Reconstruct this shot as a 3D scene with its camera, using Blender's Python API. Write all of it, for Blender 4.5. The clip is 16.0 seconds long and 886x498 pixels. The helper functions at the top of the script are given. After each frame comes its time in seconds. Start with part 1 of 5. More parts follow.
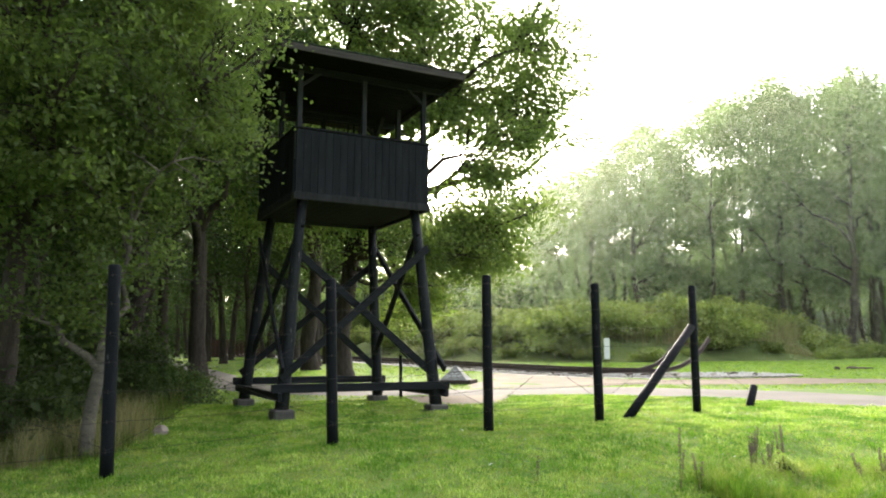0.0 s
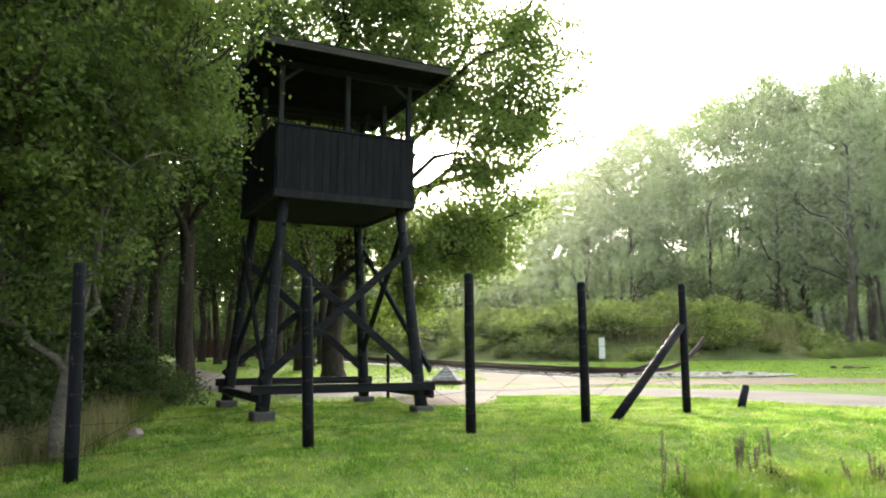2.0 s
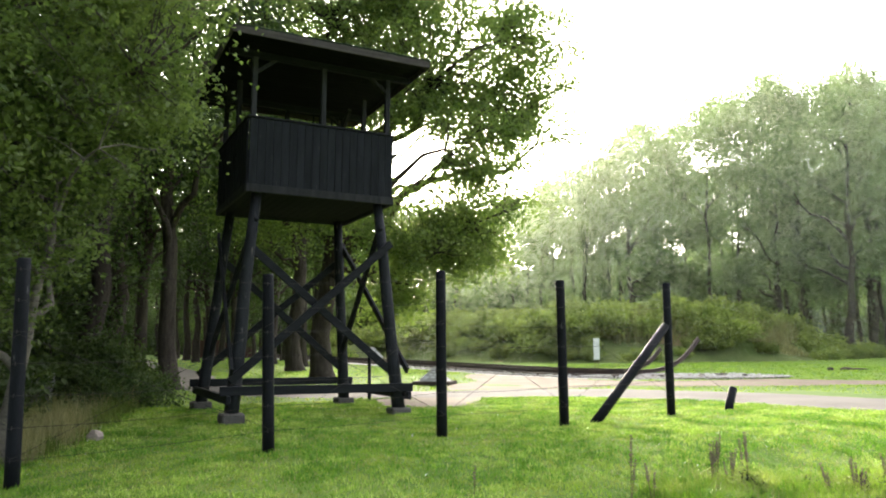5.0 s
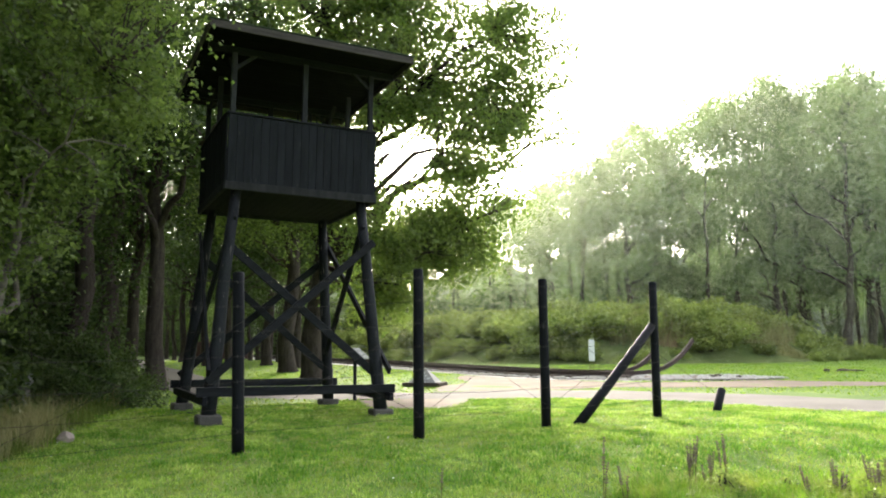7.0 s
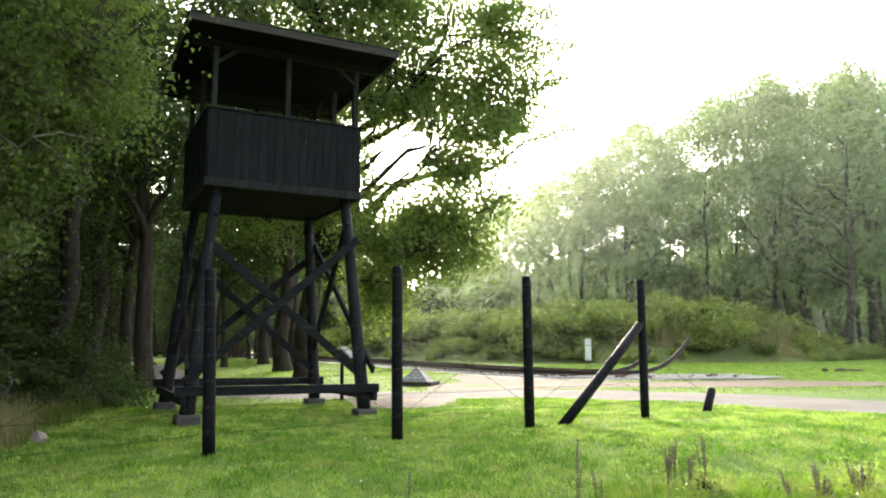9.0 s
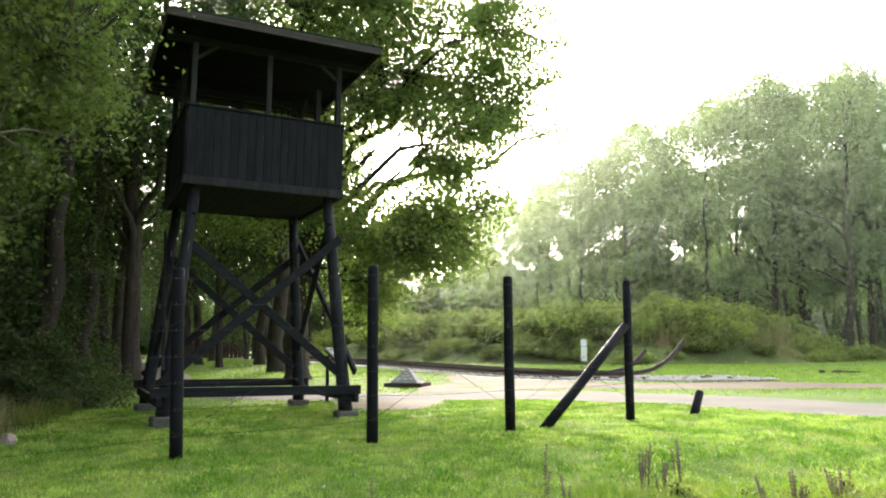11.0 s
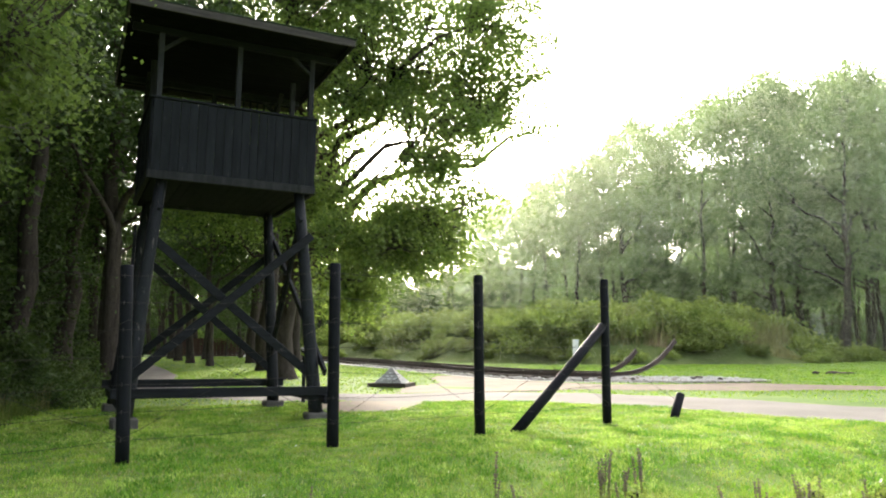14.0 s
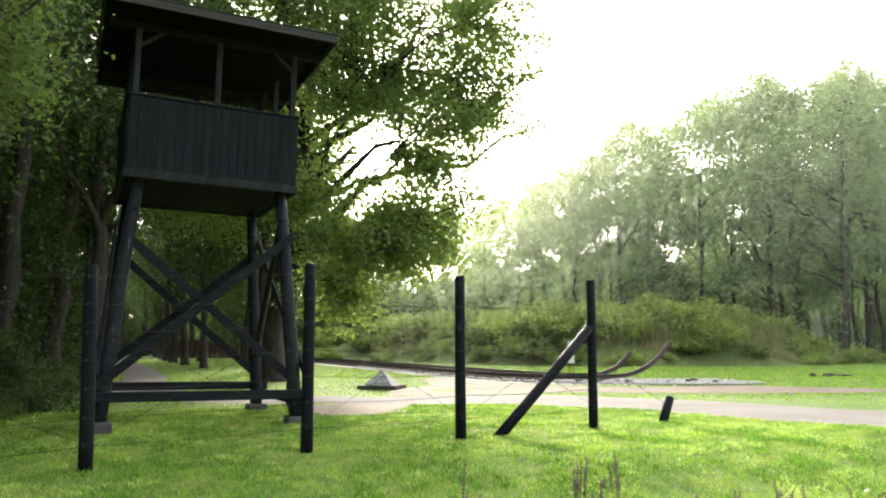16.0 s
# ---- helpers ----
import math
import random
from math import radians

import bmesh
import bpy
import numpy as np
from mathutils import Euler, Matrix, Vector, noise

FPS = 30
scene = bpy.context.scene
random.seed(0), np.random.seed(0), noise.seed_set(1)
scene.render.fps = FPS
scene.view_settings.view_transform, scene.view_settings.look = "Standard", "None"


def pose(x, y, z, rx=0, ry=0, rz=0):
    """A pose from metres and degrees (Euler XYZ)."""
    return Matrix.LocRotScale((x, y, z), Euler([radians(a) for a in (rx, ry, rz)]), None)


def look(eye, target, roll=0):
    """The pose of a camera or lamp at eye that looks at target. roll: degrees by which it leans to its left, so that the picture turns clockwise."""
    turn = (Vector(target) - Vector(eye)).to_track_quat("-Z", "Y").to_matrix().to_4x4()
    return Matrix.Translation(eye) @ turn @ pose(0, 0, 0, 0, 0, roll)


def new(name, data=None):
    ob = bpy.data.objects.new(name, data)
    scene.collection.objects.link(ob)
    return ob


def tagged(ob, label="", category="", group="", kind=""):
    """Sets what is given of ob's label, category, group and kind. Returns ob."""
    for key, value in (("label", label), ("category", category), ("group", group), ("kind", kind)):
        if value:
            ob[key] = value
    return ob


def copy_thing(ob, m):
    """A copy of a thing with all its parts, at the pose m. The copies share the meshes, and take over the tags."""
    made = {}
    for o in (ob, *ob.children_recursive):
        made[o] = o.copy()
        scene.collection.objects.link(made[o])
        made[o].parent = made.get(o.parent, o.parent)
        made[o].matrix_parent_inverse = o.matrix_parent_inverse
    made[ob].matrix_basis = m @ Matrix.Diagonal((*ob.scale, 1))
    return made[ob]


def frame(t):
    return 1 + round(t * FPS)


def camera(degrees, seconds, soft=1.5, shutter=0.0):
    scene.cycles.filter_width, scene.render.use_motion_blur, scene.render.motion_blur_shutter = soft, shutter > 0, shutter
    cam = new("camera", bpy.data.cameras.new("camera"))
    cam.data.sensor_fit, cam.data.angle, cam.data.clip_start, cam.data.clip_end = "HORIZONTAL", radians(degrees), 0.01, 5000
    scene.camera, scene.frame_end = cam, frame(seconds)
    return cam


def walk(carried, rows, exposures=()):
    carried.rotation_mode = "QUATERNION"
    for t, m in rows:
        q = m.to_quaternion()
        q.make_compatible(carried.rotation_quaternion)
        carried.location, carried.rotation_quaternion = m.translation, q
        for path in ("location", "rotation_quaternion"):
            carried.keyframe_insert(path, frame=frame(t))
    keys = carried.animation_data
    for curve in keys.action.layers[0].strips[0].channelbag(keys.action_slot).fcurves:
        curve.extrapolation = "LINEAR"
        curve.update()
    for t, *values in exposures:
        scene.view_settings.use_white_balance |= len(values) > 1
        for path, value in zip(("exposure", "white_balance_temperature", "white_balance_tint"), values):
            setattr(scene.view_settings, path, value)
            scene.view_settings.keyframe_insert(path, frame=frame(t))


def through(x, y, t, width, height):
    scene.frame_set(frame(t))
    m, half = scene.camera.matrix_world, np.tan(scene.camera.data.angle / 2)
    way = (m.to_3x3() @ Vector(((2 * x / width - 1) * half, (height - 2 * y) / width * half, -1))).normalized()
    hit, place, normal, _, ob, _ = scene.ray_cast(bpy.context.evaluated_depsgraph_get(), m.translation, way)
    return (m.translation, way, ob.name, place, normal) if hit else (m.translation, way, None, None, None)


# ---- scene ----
cam = camera(61.4, 16.0, soft=2.0)
PATH = [
    (0, (-1.869, -4.449, 1.22), (-1.08, -2.628, 1.467), -0.5),
    (0.5, (-1.793, -4.413, 1.207), (-1.002, -2.593, 1.455), -0.6),
    (1, (-1.697, -4.385, 1.222), (-0.907, -2.565, 1.467), -0.7),
    (1.5, (-1.614, -4.349, 1.219), (-0.824, -2.528, 1.466), -0.6),
    (2, (-1.541, -4.308, 1.226), (-0.75, -2.488, 1.472), -0.6),
    (2.5, (-1.45, -4.275, 1.213), (-0.661, -2.454, 1.461), -0.6),
    (3, (-1.356, -4.245, 1.206), (-0.569, -2.423, 1.454), -0.6),
    (3.5, (-1.271, -4.202, 1.2), (-0.486, -2.379, 1.447), -0.5),
    (4, (-1.187, -4.174, 1.207), (-0.401, -2.352, 1.454), -0.5),
    (6.5, (-0.742, -4.065, 1.188), (0.042, -2.242, 1.44), -0.5),
    (7, (-0.652, -4.051, 1.178), (0.131, -2.228, 1.431), -0.5),
    (7.5, (-0.566, -4.037, 1.17), (0.215, -2.213, 1.424), -0.5),
    (8, (-0.473, -4.022, 1.188), (0.306, -2.197, 1.439), -0.4),
    (8.5, (-0.386, -3.995, 1.174), (0.39, -2.169, 1.426), -0.4),
    (9, (-0.305, -3.971, 1.177), (0.472, -2.146, 1.427), -0.4),
    (11.5, (0.154, -3.906, 1.193), (0.925, -2.078, 1.444), -0.3),
    (12, (0.244, -3.893, 1.199), (1.017, -2.065, 1.45), -0.3),
    (12.5, (0.324, -3.872, 1.189), (1.098, -2.045, 1.444), -0.3),
    (13, (0.419, -3.858, 1.203), (1.189, -2.03, 1.455), -0.2),
    (13.5, (0.507, -3.828, 1.207), (1.276, -1.998, 1.457), -0.1),
    (14, (0.59, -3.779, 1.207), (1.359, -1.95, 1.455), -0.1),
    (14.5, (0.671, -3.748, 1.208), (1.442, -1.919, 1.456), -0.1),
    (15, (0.762, -3.71, 1.233), (1.531, -1.88, 1.477), -0.0),
    (15.5, (0.839, -3.676, 1.232), (1.608, -1.847, 1.48), -0.0),
    (16, (0.925, -3.651, 1.218), (1.693, -1.822, 1.47), -0.1),
]
walk(cam, [(t, look(eye, target, roll)) for t, eye, target, roll in PATH])


# ---- world, sun ----
SUN = Vector((0.346, 0.892, 0.291)).normalized()
world = bpy.data.worlds.new("sky")
scene.world = world
world.use_nodes = True
wn = world.node_tree
wn.nodes.clear()
sky = wn.nodes.new("ShaderNodeTexSky")
sky.sky_type = "NISHITA"
sky.sun_disc = False
sky.sun_elevation = math.asin(SUN.z)
sky.sun_rotation = math.atan2(SUN.x, SUN.y)
sky.air_density, sky.dust_density, sky.ozone_density = 0.5, 5.0, 1.0
back = wn.nodes.new("ShaderNodeBackground")
back.inputs["Strength"].default_value = 0.20
mist = wn.nodes.new("ShaderNodeBackground")
mist.inputs["Color"].default_value = (1.0, 0.97, 0.945, 1)
# the morning mist scatters forward: the sky is brightest round the sun and dims away from it
way = wn.nodes.new("ShaderNodeTexCoord")
towards = wn.nodes.new("ShaderNodeVectorMath")
towards.operation = "DOT_PRODUCT"
towards.inputs[1].default_value = SUN
wn.links.new(way.outputs["Generated"], towards.inputs[0])
lobe = wn.nodes.new("ShaderNodeMapRange")
lobe.interpolation_type = "SMOOTHSTEP"
lobe.inputs["From Min"].default_value, lobe.inputs["From Max"].default_value = -0.2, 1.0
lobe.inputs["To Min"].default_value, lobe.inputs["To Max"].default_value = 0.42, 1.5
wn.links.new(towards.outputs["Value"], lobe.inputs["Value"])
wn.links.new(lobe.outputs["Result"], mist.inputs["Strength"])
both = wn.nodes.new("ShaderNodeAddShader")
wout = wn.nodes.new("ShaderNodeOutputWorld")
wn.links.new(sky.outputs["Color"], back.inputs["Color"])
wn.links.new(back.outputs["Background"], both.inputs[0])
wn.links.new(mist.outputs["Background"], both.inputs[1])
wn.links.new(both.outputs["Shader"], wout.inputs["Surface"])

sun_data = bpy.data.lights.new("sun", "SUN")
sun_data.energy, sun_data.angle, sun_data.color = 5.0, radians(8.0), (1.0, 0.91, 0.76)
sun = new("sun", sun_data)
sun.matrix_world = look(SUN * 200, (0, 0, 0))
scene.view_settings.exposure = 1.44


# ---- materials ----
def material(name, dark, light, scale=4.0, rough=0.8, bump=0.2, fine=40.0, stretch=(1, 1, 1), coord="Object", metal=0.0, spots=None, spot_at=0.68, spot_scale=9.0, vary=0.0, distance=0.01, gloss=0.22):
    m = bpy.data.materials.new(name)
    m.use_nodes = True
    t = m.node_tree
    p = t.nodes["Principled BSDF"]
    p.inputs["Roughness"].default_value = rough
    p.inputs["Metallic"].default_value = metal
    p.inputs["Specular IOR Level"].default_value = 0.5 if metal else gloss
    if coord == "Position":
        src = t.nodes.new("ShaderNodeNewGeometry").outputs["Position"]
    else:
        src = t.nodes.new("ShaderNodeTexCoord").outputs[coord]
    mp = t.nodes.new("ShaderNodeMapping")
    mp.inputs["Scale"].default_value = stretch
    t.links.new(src, mp.inputs["Vector"])
    if vary:
        oi = t.nodes.new("ShaderNodeObjectInfo")
        sc = t.nodes.new("ShaderNodeMath")
        sc.operation = "MULTIPLY"
        sc.inputs[1].default_value = 37.0
        t.links.new(oi.outputs["Random"], sc.inputs[0])
        t.links.new(sc.outputs[0], mp.inputs["Location"])
    big, small = t.nodes.new("ShaderNodeTexNoise"), t.nodes.new("ShaderNodeTexNoise")
    big.inputs["Scale"].default_value, big.inputs["Detail"].default_value = scale, 5.0
    small.inputs["Scale"].default_value, small.inputs["Detail"].default_value = fine, 6.0
    for n in (big, small):
        t.links.new(mp.outputs["Vector"], n.inputs["Vector"])
    add = t.nodes.new("ShaderNodeMix")
    add.inputs["Factor"].default_value = 0.45
    t.links.new(big.outputs["Fac"], add.inputs["A"])
    t.links.new(small.outputs["Fac"], add.inputs["B"])
    ramp = t.nodes.new("ShaderNodeValToRGB")
    ramp.color_ramp.elements[0].position, ramp.color_ramp.elements[1].position = 0.32, 0.68
    ramp.color_ramp.elements[0].color, ramp.color_ramp.elements[1].color = (*dark, 1), (*light, 1)
    t.links.new(add.outputs["Result"], ramp.inputs["Fac"])
    colour = ramp.outputs["Color"]
    if vary:
        hsv = t.nodes.new("ShaderNodeHueSaturation")
        rng = t.nodes.new("ShaderNodeMapRange")
        rng.inputs["To Min"].default_value, rng.inputs["To Max"].default_value = 1 - vary, 1 + vary
        t.links.new(oi.outputs["Random"], rng.inputs["Value"])
        t.links.new(rng.outputs["Result"], hsv.inputs["Value"])
        t.links.new(colour, hsv.inputs["Color"])
        colour = hsv.outputs["Color"]
    if spots:
        sp = t.nodes.new("ShaderNodeTexNoise")
        sp.inputs["Scale"].default_value, sp.inputs["Detail"].default_value = spot_scale, 8.0
        t.links.new(mp.outputs["Vector"], sp.inputs["Vector"])
        r2 = t.nodes.new("ShaderNodeMapRange")
        r2.inputs["From Min"].default_value, r2.inputs["From Max"].default_value = spot_at, spot_at + 0.07
        t.links.new(sp.outputs["Fac"], r2.inputs["Value"])
        mix = t.nodes.new("ShaderNodeMix")
        mix.data_type = "RGBA"
        t.links.new(r2.outputs["Result"], mix.inputs["Factor"])
        t.links.new(colour, mix.inputs["A"])
        mix.inputs["B"].default_value = (*spots, 1)
        colour = mix.outputs["Result"]
    t.links.new(colour, p.inputs["Base Color"])
    if bump:
        b = t.nodes.new("ShaderNodeBump")
        b.inputs["Strength"].default_value, b.inputs["Distance"].default_value = bump, distance
        t.links.new(add.outputs["Result"], b.inputs["Height"])
        t.links.new(b.outputs["Normal"], p.inputs["Normal"])
    return m


def leaf_material(name, dark, light, through=0.45, rough=0.5, patches=0.0, straw=None, each=(0.82, 1.2), crisp=0.2):
    """Thin leaves: each takes its own shade between dark and light, and lets some light through."""
    m = bpy.data.materials.new(name)
    m.use_nodes = True
    t = m.node_tree
    p = t.nodes["Principled BSDF"]
    p.inputs["Roughness"].default_value = rough
    p.inputs["Specular IOR Level"].default_value = 0.3
    geo = t.nodes.new("ShaderNodeNewGeometry")
    oi = t.nodes.new("ShaderNodeObjectInfo")
    ramp = t.nodes.new("ShaderNodeValToRGB")
    ramp.color_ramp.elements[0].color, ramp.color_ramp.elements[1].color = (*dark, 1), (*light, 1)
    fac = geo.outputs["Random Per Island"]
    if patches:
        nz = t.nodes.new("ShaderNodeTexNoise")
        nz.inputs["Scale"].default_value, nz.inputs["Detail"].default_value = patches, 6.0
        t.links.new(geo.outputs["Position"], nz.inputs["Vector"])
        spread = t.nodes.new("ShaderNodeMapRange")
        spread.inputs["From Min"].default_value, spread.inputs["From Max"].default_value = 0.5 - crisp, 0.5 + crisp
        t.links.new(nz.outputs["Fac"], spread.inputs["Value"])
        blend = t.nodes.new("ShaderNodeMix")
        blend.inputs["Factor"].default_value = 0.6
        t.links.new(fac, blend.inputs["A"])
        t.links.new(spread.outputs["Result"], blend.inputs["B"])
        fac = blend.outputs["Result"]
    t.links.new(fac, ramp.inputs["Fac"])
    colour = ramp.outputs["Color"]
    if straw:
        # worn, yellowed patches up to a metre wide
        wn_ = t.nodes.new("ShaderNodeTexNoise")
        wn_.inputs["Scale"].default_value, wn_.inputs["Detail"].default_value, wn_.inputs["Roughness"].default_value = 2.3, 8.0, 0.65
        t.links.new(geo.outputs["Position"], wn_.inputs["Vector"])
        worn = t.nodes.new("ShaderNodeMapRange")
        worn.inputs["From Min"].default_value, worn.inputs["From Max"].default_value = 0.50, 0.68
        worn.inputs["To Max"].default_value = 0.6
        t.links.new(wn_.outputs["Fac"], worn.inputs["Value"])
        dry = t.nodes.new("ShaderNodeMix")
        dry.data_type = "RGBA"
        t.links.new(worn.outputs["Result"], dry.inputs["Factor"])
        t.links.new(colour, dry.inputs["A"])
        dry.inputs["B"].default_value = (*straw, 1)
        colour = dry.outputs["Result"]
    hsv = t.nodes.new("ShaderNodeHueSaturation")
    rng = t.nodes.new("ShaderNodeMapRange")
    rng.inputs["To Min"].default_value, rng.inputs["To Max"].default_value = each
    t.links.new(oi.outputs["Random"], rng.inputs["Value"])
    t.links.new(rng.outputs["Result"], hsv.inputs["Value"])
    t.links.new(colour, hsv.inputs["Color"])
    tr = t.nodes.new("ShaderNodeBsdfTranslucent")
    warm = t.nodes.new("ShaderNodeMix")
    warm.data_type, warm.blend_type = "RGBA", "MULTIPLY"
    warm.inputs["Factor"].default_value = 1.0
    warm.inputs["B"].default_value = (1.3, 1.45, 0.95, 1)
    t.links.new(hsv.outputs["Color"], warm.inputs["A"])
    t.links.new(warm.outputs["Result"], tr.inputs["Color"])
    t.links.new(hsv.outputs["Color"], p.inputs["Base Color"])
    mix = t.nodes.new("ShaderNodeMixShader")
    mix.inputs["Fac"].default_value = through
    t.links.new(p.outputs["BSDF"], mix.inputs[1])
    t.links.new(tr.outputs["BSDF"], mix.inputs[2])
    t.links.new(mix.outputs["Shader"], t.nodes["Material Output"].inputs["Surface"])
    return m


TAR = material("tarred_wood", (0.006, 0.007, 0.0082), (0.019, 0.021, 0.0245), 2.5, 0.75, 0.5, 30, (6, 6, 0.7), vary=0.14, spots=(0.06, 0.058, 0.055), spot_at=0.70, spot_scale=5, gloss=0.12)
LEG = material("worn_tarred_log", (0.007, 0.008, 0.0092), (0.024, 0.026, 0.029), 2.2, 0.7, 0.6, 26, (5, 5, 0.8), vary=0.2, spots=(0.13, 0.12, 0.11), spot_at=0.635, spot_scale=4, gloss=0.14)
TARX = material("tarred_wood_across", (0.006, 0.0068, 0.0075), (0.018, 0.0195, 0.022), 2.5, 0.62, 0.5, 30, (0.7, 6, 6), vary=0.3, spots=(0.05, 0.05, 0.05), spot_at=0.72, spot_scale=5, gloss=0.12)
POST = material("tarred_post", (0.003, 0.0036, 0.0048), (0.010, 0.011, 0.0145), 3, 0.62, 0.5, 26, (5, 5, 0.8), vary=0.25, spots=(0.14, 0.14, 0.14), spot_at=0.70, spot_scale=4, gloss=0.12)
# same tar, darkened to carry the shade inside floor and roof
SHADED_TAR = material("shaded_tar_boards", (0.0035, 0.0038, 0.0043), (0.0095, 0.010, 0.011), 2.5, 0.8, 0.4, 30, (2, 2, 2), vary=0.2, gloss=0.08)
WEATHERED = material("weathered_tar_timber", (0.013, 0.0135, 0.0145), (0.042, 0.042, 0.043), 2.5, 0.8, 0.5, 30, (5, 5, 0.9), vary=0.2, spots=(0.09, 0.085, 0.08), spot_at=0.69, spot_scale=5, gloss=0.12)
FELT = material("roofing_felt", (0.02, 0.03, 0.02), (0.05, 0.075, 0.045), 3, 0.9, 0.5, 60)
FASCIA = material("weathered_fascia", (0.022, 0.019, 0.017), (0.085, 0.073, 0.064), 2.5, 0.7, 0.4, 30, (0.6, 6, 6), vary=0.2)
CONCRETE = material("concrete", (0.04, 0.038, 0.034), (0.12, 0.115, 0.10), 6, 0.9, 0.4, 60, vary=0.2)
BARK = material("oak_bark", (0.022, 0.018, 0.015), (0.085, 0.070, 0.056), 2.0, 0.95, 1.0, 14, (5, 5, 0.9), vary=0.2, distance=0.04)
BARK_PALE = material("birch_bark", (0.06, 0.054, 0.044), (0.17, 0.15, 0.12), 3.0, 0.9, 0.7, 20, (2, 2, 4), spots=(0.05, 0.05, 0.045), spot_at=0.58, spot_scale=5)
OAK_LEAF = leaf_material("oak_leaf", (0.05, 0.088, 0.022), (0.20, 0.25, 0.075), 0.58, patches=0.7)
# leaf colour lowered so that it carries the deep shade of the wood
WOOD_SHADE_LEAF = leaf_material("shade_toned_woodland_leaf", (0.022, 0.044, 0.012), (0.085, 0.12, 0.034), 0.42, patches=0.7)
# far leaves are paler: haze is put into their colour
FAR_HAZE_LEAF = leaf_material("haze_paled_far_leaf", (0.085, 0.125, 0.055), (0.19, 0.245, 0.11), 0.6, patches=0.7)
BUSH_LEAF = leaf_material("bush_leaf", (0.065, 0.10, 0.022), (0.30, 0.34, 0.10), 0.5, patches=1.1, each=(0.65, 1.3), crisp=0.13)
GRASS = leaf_material("lawn_blade", (0.056, 0.15, 0.010), (0.27, 0.385, 0.048), 0.45, patches=2.6, straw=(0.46, 0.40, 0.13), crisp=0.11)
LUSH = leaf_material("lush_blade", (0.045, 0.13, 0.010), (0.17, 0.31, 0.035), 0.45)
# mown grass paled so that its colour holds sunlit highlights
SUNLIT_MOWN = leaf_material("sunlit_mown_blade", (0.19, 0.32, 0.045), (0.42, 0.47, 0.14), 0.45)
DRY = leaf_material("dry_grass_blade", (0.15, 0.15, 0.06), (0.36, 0.32, 0.16), 0.35)
RANK = leaf_material("rank_grass_blade", (0.040, 0.075, 0.013), (0.15, 0.185, 0.04), 0.4, rough=0.8, patches=1.5)
HAZE_SLIVER = leaf_material("haze_slivers", (0.93, 0.92, 0.90), (0.98, 0.97, 0.95), 0.6, rough=1.0)
SEED = material("dry_seed_head", (0.10, 0.075, 0.062), (0.27, 0.21, 0.17), 30, 0.9, 0.2, 120)
STALK = material("dry_stalk", (0.10, 0.09, 0.05), (0.22, 0.19, 0.10), 20, 0.9, 0.1, 80)
LAWN = material("lawn_ground", (0.05, 0.11, 0.012), (0.155, 0.225, 0.04), 0.5, 0.95, 0.5, 9, coord="Position", spots=(0.13, 0.18, 0.045), spot_at=0.63, spot_scale=0.9, distance=0.03)
ROAD = material("gravel_road", (0.115, 0.105, 0.09), (0.19, 0.175, 0.155), 0.8, 0.95, 0.4, 40, coord="Position")
SAND = material("sandy_soil", (0.125, 0.098, 0.07), (0.25, 0.20, 0.15), 0.7, 0.95, 0.4, 20, coord="Position", spots=(0.12, 0.16, 0.05), spot_at=0.62, spot_scale=1.6)
BALLAST = material("pale_ballast", (0.26, 0.25, 0.235), (0.52, 0.51, 0.48), 1.2, 0.95, 0.8, 22, coord="Position", distance=0.03)
SLEEPER = material("old_sleeper", (0.035, 0.026, 0.02), (0.10, 0.08, 0.062), 3, 0.9, 0.5, 30, (1, 6, 6), vary=0.3)
RUST = material("rusty_rail", (0.03, 0.022, 0.018), (0.075, 0.05, 0.038), 5, 0.75, 0.3, 50, metal=0.2)
STONE = material("grey_boulder", (0.20, 0.16, 0.135), (0.40, 0.34, 0.29), 6, 0.9, 0.5, 50)
PALE = material("pale_cut_stone", (0.30, 0.29, 0.26), (0.55, 0.53, 0.49), 7, 0.85, 0.4, 50, spots=(0.72, 0.72, 0.7), spot_at=0.6, spot_scale=7)
WHITE = material("white_board", (0.72, 0.72, 0.70), (0.84, 0.84, 0.82), 4, 0.5, 0.05, 60)
METAL = material("galvanised_metal", (0.20, 0.21, 0.20), (0.33, 0.34, 0.32), 6, 0.5, 0.1, 50, metal=0.4)
WIRE = material("rusty_wire", (0.02, 0.018, 0.016), (0.06, 0.05, 0.045), 30, 0.7, 0.0, 80, metal=0.5)
BROWN = material("brown_boards", (0.05, 0.028, 0.022), (0.10, 0.055, 0.045), 2, 0.85, 0.3, 30, (6, 6, 0.6))
EARTH = material("berm_earth", (0.05, 0.085, 0.02), (0.13, 0.15, 0.05), 0.6, 0.95, 0.6, 8, coord="Position", spots=(0.26, 0.19, 0.11), spot_at=0.64, spot_scale=0.35, distance=0.05)


